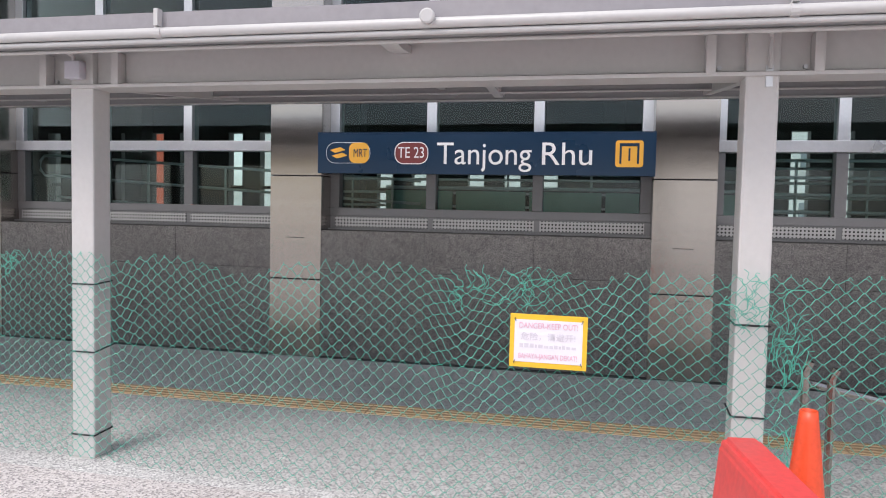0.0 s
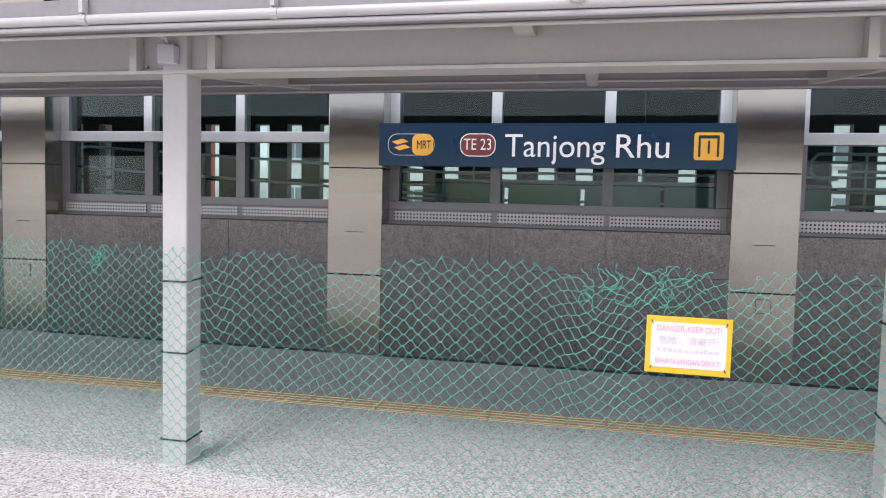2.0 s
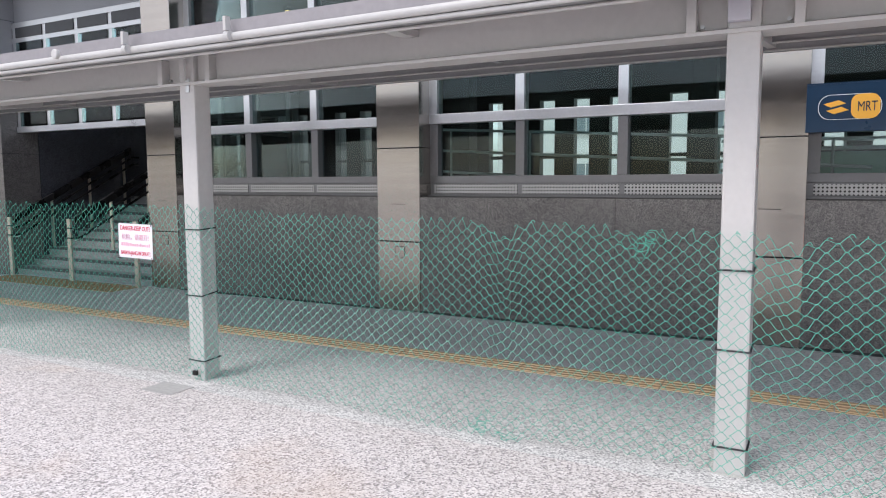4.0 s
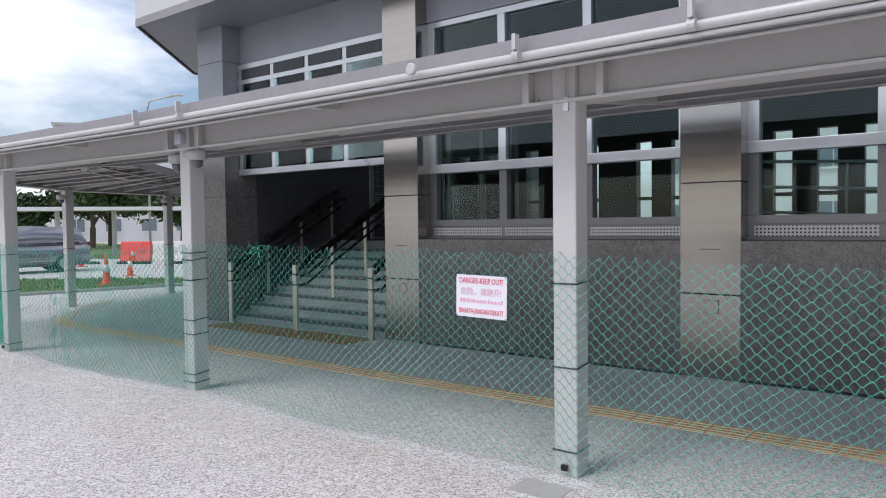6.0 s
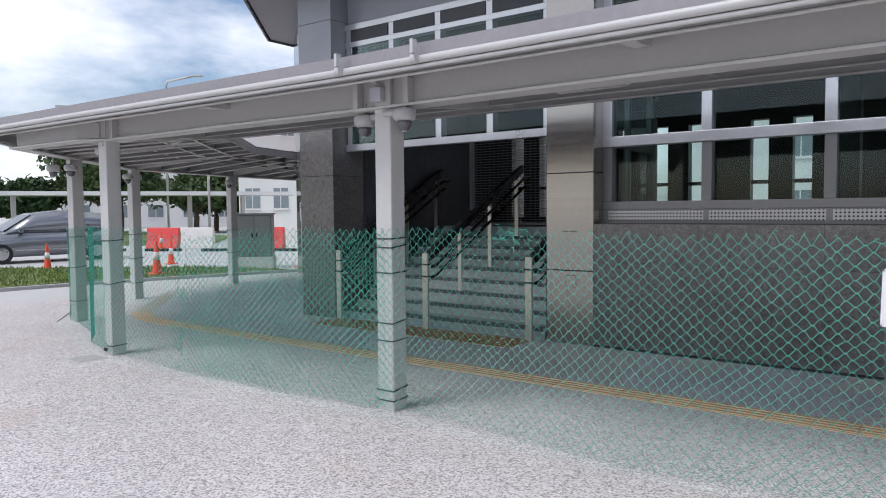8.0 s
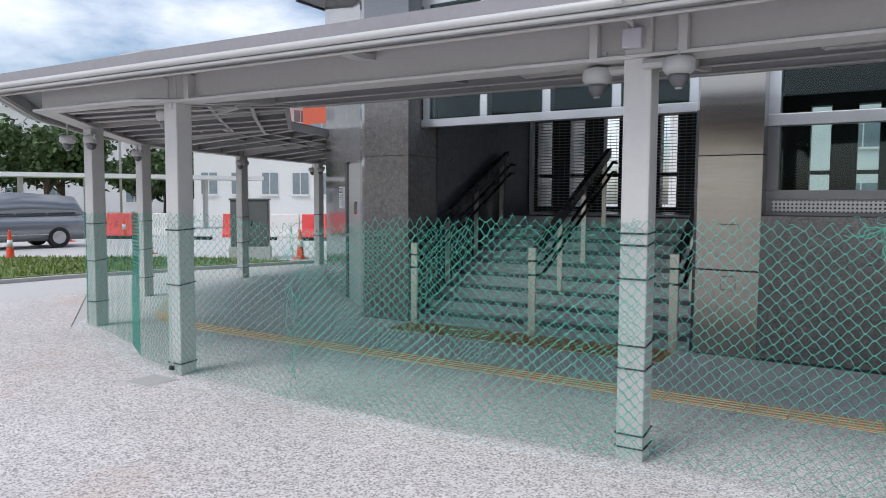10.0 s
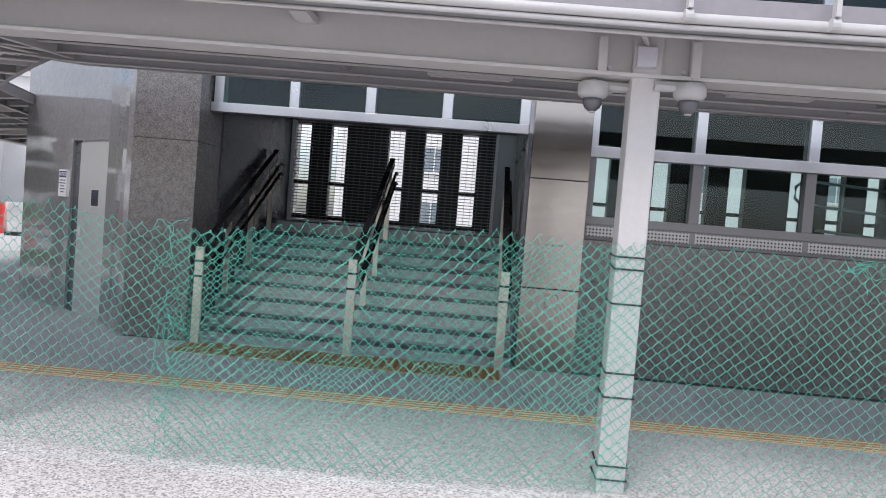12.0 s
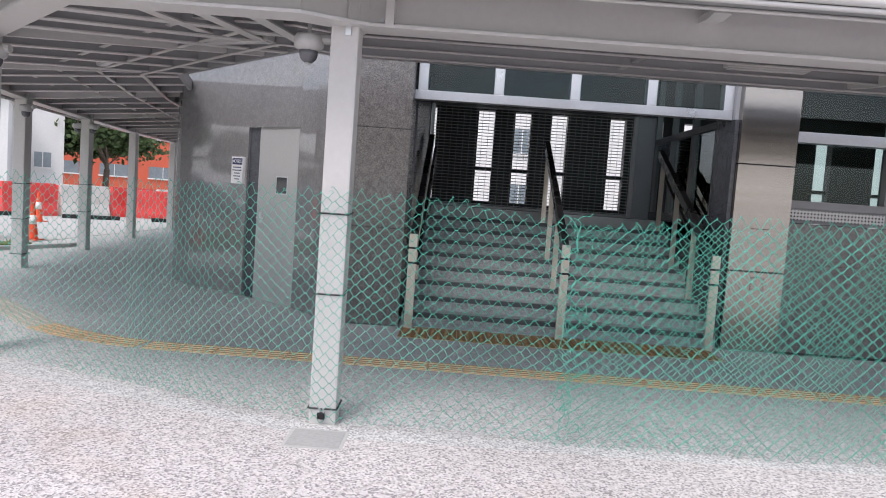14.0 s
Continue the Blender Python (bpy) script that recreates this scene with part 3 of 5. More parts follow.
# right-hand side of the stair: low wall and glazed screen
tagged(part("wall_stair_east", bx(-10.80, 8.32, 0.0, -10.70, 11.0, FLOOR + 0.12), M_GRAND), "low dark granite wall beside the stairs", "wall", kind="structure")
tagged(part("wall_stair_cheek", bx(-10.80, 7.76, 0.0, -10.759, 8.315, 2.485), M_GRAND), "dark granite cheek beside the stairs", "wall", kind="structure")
scr = thing("glass_screen", -10.75, 9.6, FLOOR + 0.12, "glazed screen in a grey aluminium frame beside the stairs", "screen")
for y0 in (8.32, 9.2, 10.1, 10.95):
    part("upright", bx(-10.79, y0, FLOOR + 0.12, -10.71, y0 + 0.06, 4.38), M_ALU_D, scr)
part("rail", bx(-10.79, 8.38, 2.45, -10.71, 10.95, 2.53), M_ALU_D, scr)
for y0 in (8.385, 9.265, 10.165):
    o = part("pane", bx(-10.755, y0, FLOOR + 0.12, -10.745, y0 + 0.78, 2.45), M_GLASSC, scr)
    o.visible_shadow = False

# window above the stair opening
sw = thing("window_stair", -12.5, 7.85, 2.49, "row of four panes in a bright aluminium frame above the stair opening", "window", kind="structure")
for z0, z1 in ((2.49, 2.59), (4.02, 4.10), (4.27, 4.36)):
    part("rail", bx(-14.262, 7.87, z0, -10.80, 7.99, z1, 0.006), M_ALU, sw)
n = 4
for k in range(n + 1):
    x = -14.18 + k * (3.33 / n)
    part("mullion", bx(x - 0.055, 7.876, 2.591, x + 0.055, 7.99, 4.269, 0.005), M_ALU, sw)
for k in range(n):
    x = -14.18 + k * (3.33 / n)
    o = part("pane", bx(x + 0.055, 7.86, 2.59, x + 3.33 / n - 0.055, 7.872, 4.02), M_GLASS, sw)
    o.visible_shadow = False
    part("vent_panel", bx(x + 0.055, 7.86, 4.10, x + 3.33 / n - 0.055, 7.88, 4.27), M_INTD, sw)
part("filler_panel", bx(-10.795, 7.8, 2.49, -10.757, 8.0, 4.36), M_GREYPANEL, sw)

# stairs
st = thing("stairs", -12.5, 7.7, 0, "flight of grey granite steps with dark nosings", "stairs", kind="structure")
RISE, TREAD = FLOOR / 9, 0.30
for k in range(9):
    y0 = 7.72 + k * TREAD
    sp = part("step", bx(-14.24, y0, 0, -10.80, y0 + (TREAD if k < 8 else 1.2), RISE * (k + 1), 0.006), M_STEP, st)
    part("nosing", bx(-14.22, y0 - 0.004, RISE * (k + 1) - 0.045, -10.82, y0 + 0.055, RISE * (k + 1) + 0.004, 0.003), M_NOSE, sp)


def newel(x):
    th = thing("newel_post", x, 7.6, 0, "flat beige steel newel post with strapped brackets at the stair foot", "post", "newel posts at the stair foot")
    part("flat", bx(x - 0.045, 7.55, 0, x + 0.045, 7.585, 1.02, 0.005), M_NEWEL, th)
    for z in (0.70, 0.86):
        part("strap", bx(x - 0.055, 7.542, z, x + 0.055, 7.595, z + 0.022), M_TIE, th)
        part("bracket", tube(B(), [(x, 7.60, z), (x + 0.01, 7.66, z - 0.02), (x, 7.74, z)], 0.02), M_ALU, th)
    return th


def stair_rail(x, top):
    th = thing("stair_handrail", x, 7.7, 0, "dark steel stair handrail with two lower bars", "handrail", "stair handrails")
    sl = FLOOR / 2.55
    run = 2.45
    part("top_rail", slab_yz([(7.64, 0.92), (7.64 + run, 0.92 + sl * run), (7.64 + run, 1.04 + sl * run), (7.64, 1.04)], x - 0.035, x + 0.035), M_BLACK, th)
    for d in (0.70, 0.84):
        part("lower_bar", tube(B(), [(x + 0.06, 7.62, d), (x + 0.06, 7.74, d + 0.02), (x + 0.06, 7.64 + run, d + sl * run), (x + 0.06, 7.64 + run + 0.15, d + sl * run)], 0.021), M_BLACK, th)
    for k in range(1, 4):
        y = 7.72 + k * 0.78 - 0.15
        part("upright", bx(x - 0.03, y, sl * (y - 7.72) - 0.02, x + 0.03, y + 0.02, sl * (y - 7.72) + 0.98), M_NEWEL, th)
    return th


for x in (-14.15, -12.52, -10.93):
    newel(x)
    stair_rail(x, 1)

# rolling grille at the head of the stairs
gr = thing("roller_grille", -12.6, 11.1, FLOOR, "closed see-through roller grille of thin steel rods", "grille")
rod = mesh_of("rod", tube(B(), [(-14.22, 0, 0), (-11.10, 0, 0)], 0.0065, 6), M_ROD)
for k in range(32):
    piece("rod", rod, pose(0, 11.12, FLOOR + 0.05 + k * 0.048), gr)
wire = mesh_of("link_wire", tube(B(), [(0, 11.12, FLOOR + 0.03), (0, 11.12, 2.88)], 0.0028, 4), M_ROD)
for k in range(33):
    piece("link_wire", wire, pose(-14.2 + k * 0.096, 0, 0), gr)
part("bottom_bar", bx(-14.22, 11.09, FLOOR, -11.10, 11.15, FLOOR + 0.035), M_ROD, gr)
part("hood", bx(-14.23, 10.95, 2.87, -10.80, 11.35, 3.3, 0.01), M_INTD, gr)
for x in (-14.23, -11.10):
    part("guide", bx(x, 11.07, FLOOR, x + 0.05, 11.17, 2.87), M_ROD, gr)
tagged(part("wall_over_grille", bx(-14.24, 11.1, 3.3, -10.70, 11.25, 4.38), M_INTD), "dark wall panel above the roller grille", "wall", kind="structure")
tagged(part("wall_beside_grille", bx(-11.045, 11.07, FLOOR, -10.70, 11.2, 3.0), M_GREYPANEL), "grey wall panel beside the roller grille", "wall", kind="structure")

# things inside: ramp railings and strip lights


def railing(x0, x1, y, z0, z1, rails, loop=True):
    th = thing("ramp_railing", x0, y, FLOOR, "stainless steel ramp railing inside the station", "railing", "stainless railings inside")
    for k in range(rails):
        d = 0.30 + k * (0.62 / max(1, rails - 1))
        part("rail", tube(B(), [(x0, y, z0 + d), (x1, y, z1 + d)], 0.02), M_RAIL, th)
    if loop:
        a, b = z0 + 0.62, z0 + 0.92
        part("end_loop", tube(B(), [(x0, y, a), (x0 - 0.22, y, a), (x0 - 0.30, y, a + 0.08), (x0 - 0.30, y, b - 0.08), (x0 - 0.22, y, b), (x0, y, b)], 0.02), M_RAIL, th)
    k = 0
    x = x0 + 0.3
    while x < x1:
        f = (x - x0) / (x1 - x0)
        part("upright", tube(B(), [(x, y, FLOOR), (x, y, z0 + (z1 - z0) * f + 0.92)], 0.018), M_RAIL, th)
        x += 1.25
    return th


railing(-6.9, -1.2, 9.7, FLOOR + 0.14, FLOOR - 0.18, 3)
railing(-3.0, 6.0, 11.2, FLOOR + 0.12, FLOOR + 0.12, 4, False)
railing(3.2, 10.0, 9.7, FLOOR + 0.12, FLOOR + 0.12, 4)
for x, y in ((-9.3, 9.6), (-8.0, 12.2), (-5.0, 10.4), (-4.0, 12.6), (-2.9, 10.2), (-0.6, 11.8), (1.6, 10.4), (4.4, 11.6), (7.2, 10.6)):
    th = thing("strip_light", x, y, 4.3, "thin warm strip light under the dark ceiling", "light", "strip lights inside the station")
    part("housing", bx(x - 0.03, y - 0.35, 4.31, x + 0.03, y + 0.35, 4.38), M_INTD, th)
    part("diffuser", bx(x - 0.022, y - 0.34, 4.295, x + 0.022, y + 0.34, 4.309), M_LED, th)
M_FROST = mat("pale_green_frosted_glass", (0.30, 0.44, 0.38), 0.25, 0, 0.15, 1.5, 20)
bal = thing("glass_balustrade", -0.2, 9.9, FLOOR, "pale green frosted glass balustrade inside the station", "balustrade")
for k in range(5):
    part("pane", bx(-1.75 + k * 1.0, 9.9, FLOOR + 0.06, -0.80 + k * 1.0, 9.915, FLOOR + 0.62), M_FROST, bal)
part("base_rail", bx(-1.75, 9.88, FLOOR, 3.2, 9.935, FLOOR + 0.06), M_ALU_D, bal)
part("top_rail", tube(B(), [(-1.75, 9.91, FLOOR + 0.66), (3.2, 9.91, FLOOR + 0.66)], 0.025), M_RAIL, bal)
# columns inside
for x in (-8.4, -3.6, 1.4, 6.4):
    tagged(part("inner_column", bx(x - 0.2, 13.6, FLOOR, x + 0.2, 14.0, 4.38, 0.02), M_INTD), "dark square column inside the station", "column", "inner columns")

# ---- covered walkway ----
cw = thing("covered_walkway", -6, 4.4, 0, "light grey painted steel covered walkway with a low roof", "walkway cover", kind="structure")
IN = -2.32    # back edge of the roof, measured in from the posts
ROOF = PAVED[:6] + [(-14.30, 4.25), (-14.66, 4.24), (-16.15, 4.19)] + [(x - 0.45, y + 0.10) for x, y in POSTS[6:]]
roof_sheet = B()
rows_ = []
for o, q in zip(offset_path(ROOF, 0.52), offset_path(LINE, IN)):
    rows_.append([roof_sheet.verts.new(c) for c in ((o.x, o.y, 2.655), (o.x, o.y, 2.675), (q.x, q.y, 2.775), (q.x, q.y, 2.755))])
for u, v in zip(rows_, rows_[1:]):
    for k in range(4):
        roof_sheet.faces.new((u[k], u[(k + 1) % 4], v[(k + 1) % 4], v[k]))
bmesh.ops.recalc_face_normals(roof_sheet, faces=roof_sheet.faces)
# the whole sheet takes the colour with underside shade in it
part("roof_sheet", roof_sheet, M_SHEET_SHADED, cw)
part("roof_edge_flashing", sweep(ROOF, [(0.545, 2.615), (0.56, 2.615), (0.56, 2.70), (0.50, 2.705), (0.50, 2.69), (0.545, 2.69)]), M_FLASH, cw, "dark grey edge flashing")
part("gutter", sweep(ROOF, rounded(0.027, 0.570, 2.588, 12)), M_PIPE, cw, "white round pipe along the roof edge", True)
part("lower_pipe", sweep(ROOF, rounded(0.015, 0.560, 2.545, 8)), M_PIPE, cw, "thin white pipe below it", True)
part("gutter_back", sweep(ROOF, [(0.44, 2.54), (0.54, 2.54), (0.54, 2.655), (0.44, 2.655)]), M_PAINT_SHADED, cw)
part("conduit", sweep(ROOF, rounded(0.011, 0.47, 2.525, 8)), M_PIPE, cw, "thin white conduit", True)
part("front_beam", sweep(LINE, [(0.11, 2.385), (0.11, 2.405), (0.035, 2.425), (0.035, 2.645), (-0.035, 2.645), (-0.035, 2.41), (-0.09, 2.405), (-0.09, 2.385)]), M_PAINT, cw)
part("back_beam", sweep(LINE, [(IN, 2.645), (IN + 0.05, 2.645), (IN + 0.05, 2.752), (IN, 2.752)]), M_PAINT_SHADED, cw)
# webs wear the paint with shade in its colour, flanges the plain one
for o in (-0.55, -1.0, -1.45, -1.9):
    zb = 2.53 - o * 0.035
    pu = part("purlin", sweep(LINE, [(o, zb), (o + 0.012, zb), (o + 0.012, zb + 0.13), (o, zb + 0.13)]), M_PAINT_SHADED, cw)
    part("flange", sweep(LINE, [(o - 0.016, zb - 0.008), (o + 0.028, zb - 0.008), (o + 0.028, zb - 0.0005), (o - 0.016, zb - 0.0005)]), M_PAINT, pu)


def frame_at(p, t, name, deep):
    """A tapering cross arm from the front beam to the back edge."""
    nrm = Vector((-t.y, t.x))
    m = Matrix(((t.x, nrm.x, 0, p.x), (t.y, nrm.y, 0, p.y), (0, 0, 1, 0), (0, 0, 0, 1)))
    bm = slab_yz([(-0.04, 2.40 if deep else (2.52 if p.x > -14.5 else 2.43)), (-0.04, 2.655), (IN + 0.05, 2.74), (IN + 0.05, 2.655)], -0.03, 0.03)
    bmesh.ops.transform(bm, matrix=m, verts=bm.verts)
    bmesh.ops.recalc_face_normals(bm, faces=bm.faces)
    rib = part(name, bm, M_PAINT if deep else M_PAINT_SHADED, cw)
    if not deep and p.x < -14.5:
        fl = slab_yz([(-0.04, 2.418), (-0.04, 2.43), (IN + 0.05, 2.655), (IN + 0.05, 2.643)], -0.05, 0.05)
        bmesh.ops.transform(fl, matrix=m, verts=fl.verts)
        bmesh.ops.recalc_face_normals(fl, faces=fl.faces)
        part("flange", fl, M_PAINT, rib)


for i, (a, b) in enumerate(zip(LINE, LINE[1:])):
    a, b = Vector(a), Vector(b)
    t = (b - a).normalized()
    for f in ((0.5,) if b.x > -14.5 else (0.25, 0.5, 0.75) if (b - a).length > 1 else ()):
        frame_at(a.lerp(b, f), t, "cross_rib", False)
    if i and (LINE[i] in POSTS or LINE[i][0] == -14.30):
        nt_ = (t + (Vector(LINE[i]) - Vector(LINE[i - 1])).normalized()).normalized()
        frame_at(a, nt_, "cross_arm", True)


def post(x, y, i):
    p = part("post", bx(x - 0.083, y - 0.083, 0, x + 0.083, y + 0.083, 2.655, 0.014), M_PAINT, cw)
    part("base_grout", bx(x - 0.095, y - 0.095, -0.004, x + 0.095, y + 0.095, 0.004), M_CONC, p)
    return p


post_obs = []
for i, (x, y) in enumerate(POSTS):
    post_obs.append(post(x, y, i))
    if y < 4.5:
        for s in (-1, 1):
            xs = x + s * 0.26
            part("stiffener", bx(xs - 0.025, y - 0.115, 2.40, xs + 0.025, y - 0.036, 2.60, 0.004), M_PAINT, cw)
            part("bolt", moved(lathe(B(), [(0.012, 0), (0.012, 0.02)], sides=6), xs - s * 0.05, y - 0.036, 2.44, 90), M_ALU, cw)

# things fixed to the canopy


def junction_box(x, y):
    th = thing("junction_box", x, y, 2.5, "small lilac-grey electrical box with a bent conduit on a canopy post", "junction box", "junction boxes")
    part("lid_box", bx(x - 0.055, y - 0.06, 2.44, x + 0.055, y, 2.55, 0.006), M_BOX, th)
    part("conduit_bend", tube(B(), [(x, y - 0.03, 2.55), (x - 0.01, y - 0.04, 2.59), (x - 0.06, y - 0.1, 2.62), (x - 0.2, y - 0.3, 2.60)], 0.014), M_PIPE, th, smooth=True)


junction_box(-2.10, 4.275)
junction_box(-10.38, 4.315)


def earth_strap(x, y):
    th = thing("conduit_strap", x, y, 2.4, "pale bent conduit with a flat bracket on a canopy post", "conduit", "post conduits")
    part("drop", tube(B(), [(x, y - 0.03, 2.42), (x, y - 0.03, 2.58), (x - 0.03, y - 0.12, 2.62), (x - 0.08, y - 0.3, 2.63)], 0.010), M_PIPE, th)
    part("bracket", bx(x - 0.018, y - 0.012, 2.33, x + 0.018, y, 2.44, 0.002), M_ALU, th)


for x, y in ((1.99, 4.277), (-6.16, 4.317), (-14.40, 4.197)):
    earth_strap(x, y)


def disc(x):
    th = tagged(part("end_cap_disc", moved(lathe(B(), [(0.032, 0), (0.038, 0.008), (0.038, 0.03), (0.03, 0.036)]), x, 3.765, 2.61, 90), M_PIPE), "round white cap on the gutter", "cap", "gutter caps")


for x in (0.30, -6.95, -14.6):
    disc(x)
for k, x in enumerate((1.98, -1.2, -2.3, -5.2, -6.2, -9.6, -10.3, -14.45)):
    cl = thing("pipe_clip", x, 3.8, 2.57, "pale clip holding the gutter pipe", "clip", "gutter clips")
    part("band", sweep([(x + 0.02, 4.36), (x - 0.02, 4.36)], rounded(0.032, 0.57, 2.588, 12)), M_PIPE, cl)
    part("tab", bx(x - 0.012, 3.755, 2.62, x + 0.012, 3.80, 2.71), M_PIPE, cl)
for x in (0.02, -4.1, -8.25, -12.3):
    th = thing("beam_sensor", x, 4.22, 2.58, "small white wedge fixture under the gutter", "fixture", "small canopy fixtures")
    part("wedge", slab_yz([(4.02, 2.55), (4.16, 2.545), (4.32, 2.56), (4.32, 2.60), (4.02, 2.58)], x - 0.05, x + 0.05), M_PIPE, th)


def batten(x, y, turn):
    th = thing("batten_light", x, y, 2.62, "grey batten light fitting under the canopy roof", "light", "canopy batten lights")
    m = pose(x, y, 0, 0, 0, turn)
    bm = slab_yz([(-0.05, 2.66), (-0.045, 2.585), (0.045, 2.585), (0.05, 2.66)], -0.32, 0.32)
    bmesh.ops.transform(bm, matrix=m, verts=bm.verts)
    part("body", bm, M_PAINT, th)
    part("diffuser", moved(bx(-0.30, -0.035, 2.572, 0.30, 0.035, 2.585, 0.004), x, y, 0, 0, 0, turn), M_PIPE, th)


for x, y, a in ((-1.75, 5.45, 0), (0.35, 5.7, 90), (-5.8, 5.45, 0), (-9.2, 5.6, 0), (-11.4, 5.6, 0), (-15.6, 5.9, -20), (-17.6, 7.6, -50), (-18.6, 10.6, -80), (3.9, 5.5, 0)):
    batten(x, y, a)


def dome(x, y, z, label, arm):
    th = thing("dome_camera", x, y, z, label, "camera", "dome cameras on the canopy")
    part("bracket", tube(B(), [(x + arm, y, z + 0.03), (x, y, z + 0.03)], 0.03), M_CAM, th)
    part("hanger", tube(B(), [(x, y, z + 0.05), (x, y, z + 0.32)], 0.012), M_CAM, th)
    part("housing", lathe(B(), [(0.035, z + 0.06), (0.078, z + 0.05), (0.090, z + 0.03), (0.090, z - 0.018), (0.076, z - 0.035), (0.06, z - 0.045)], (x, y, 0)), M_CAM, th, smooth=True)
    d = part("dome", lathe(B(), [(0.058, z - 0.04), (0.056, z - 0.072), (0.044, z - 0.10), (0.022, z - 0.117), (0.005, z - 0.12)], (x, y, 0)), M_DOME, th, "smoked dome", True)
    part("lens_ring", lathe(B(), [(0.02, z - 0.117), (0.02, z - 0.124), (0.01, z - 0.125)], (x, y, 0), 12), M_CAM, d)


dome(-10.12, 4.30, 2.315, "white dome camera hanging beside a canopy post", -0.2)
dome(-10.64, 4.42, 2.315, "white dome camera hanging beside a canopy post", 0.2)
dome(-14.66, 4.34, 2.30, "white dome camera hanging beside a canopy post", 0.2)
for x, y in ((-17.14, 5.15), (-17.46, 5.05), (-19.0, 7.05), (-19.3, 7.4), (-19.82, 9.85), (-20.05, 10.15), (-20.45, 12.85), (-20.75, 12.9)):
    dome(x, y, 2.25, "white dome camera on an outer canopy post", 0.12)

# station name sign hung in front of the windows
sg = thing("station_sign", -0.08, 7.65, 2.26, "long navy station name sign with white and amber lettering", "sign")
SX0, SX1, SZ0, SZ1 = -1.852, 1.698, 2.045, 2.487
part("panel", bx(SX0, 7.645, SZ0, SX1, 7.76, SZ1, 0.004), M_NAVY, sg)
part("top_return", bx(SX0, 7.64, SZ1 - 0.012, SX1, 7.645, SZ1), M_NAVY, sg)
for x in (-1.2, 1.0):
    part("hanger", bx(x - 0.03, 7.76, 2.2, x + 0.03, 7.97, 2.3), M_ALU_D, sg)
SC = (SZ0 + SZ1) / 2


def sx(px):
    """Along the sign, from a fraction of its width."""
    return SX0 + (SX1 - SX0) * px


FY = 7.643
lg = part("line_badge", moved(rounded_plate(0.50, 0.225, 0.10, 0.002), sx(0.098), FY - 0.0005, SC), M_WHITE, sg)
part("badge_ground", moved(rounded_plate(0.49, 0.215, 0.096, 0.002), sx(0.098), FY - 0.002, SC), M_NAVY, lg)
part("badge_amber", moved(rounded_plate(0.225, 0.22, 0.07, 0.002), sx(0.133), FY - 0.004, SC), M_AMBER, lg)
text("badge_lettering", "MRT", 0.125, M_NAVY, sg, face_m(sx(0.137), FY - 0.0065, SC - 0.005), width=0.15)
for dz, off in ((0.03, -0.012), (-0.03, 0.012)):
    z = SC + dz
    bm = B()
    q = [bm.verts.new((sx(0.068) + off + a, FY - 0.0045, z + c * 0.9)) for a, c in ((-0.09, 0.0), (-0.03, -0.035), (0.09, 0.0), (0.03, 0.035))]
    bm.faces.new(q)
    q2 = [bm.verts.new(v.co + Vector((0, 0.002, 0))) for v in q]
    bm.faces.new(q2[::-1])
    for k in range(4):
        bm.faces.new((q[k], q2[k], q2[(k + 1) % 4], q[(k + 1) % 4]))
    part("badge_emblem", bm, M_AMBER, lg)
cd = part("code_rim", moved(rounded_plate(0.37, 0.235, 0.10, 0.002), sx(0.297), FY - 0.0005, SC), M_WHITE, sg)
part("code_ground", moved(rounded_plate(0.35, 0.215, 0.09, 0.002), sx(0.297), FY - 0.002, SC), M_MAROON, cd)
text("code_lettering", "TE 23", 0.165, M_WHITE, sg, face_m(sx(0.297), FY - 0.0045, SC), width=0.285)
text("name_lettering", "Tanjong", 0.33, M_WHITE, sg, face_m(sx(0.515), FY - 0.0015, SC - 0.015), "white station name lettering", width=0.99)
text("name_lettering", "Rhu", 0.33, M_WHITE, sg, face_m(sx(0.755), FY - 0.0015, SC - 0.015), "white station name lettering", width=0.50)
ex = part("exit_plate", moved(rounded_plate(0.27, 0.265, 0.03, 0.002), sx(0.928), FY - 0.0005, SC), M_AMBER, sg)
for x0, x1, z0, z1 in ((-0.095, 0.095, 0.075, 0.105), (-0.095, -0.075, -0.10, 0.075), (0.075, 0.095, -0.10, 0.075)):
    part("exit_outline", bx(sx(0.928) + x0, FY - 0.003, SC + z0, sx(0.928) + x1, FY - 0.001, SC + z1), M_NAVY, ex)
text("exit_number", "1", 0.18, M_NAVY, ex, face_m(sx(0.928), FY - 0.0035, SC - 0.015))

# ---- safety netting ----


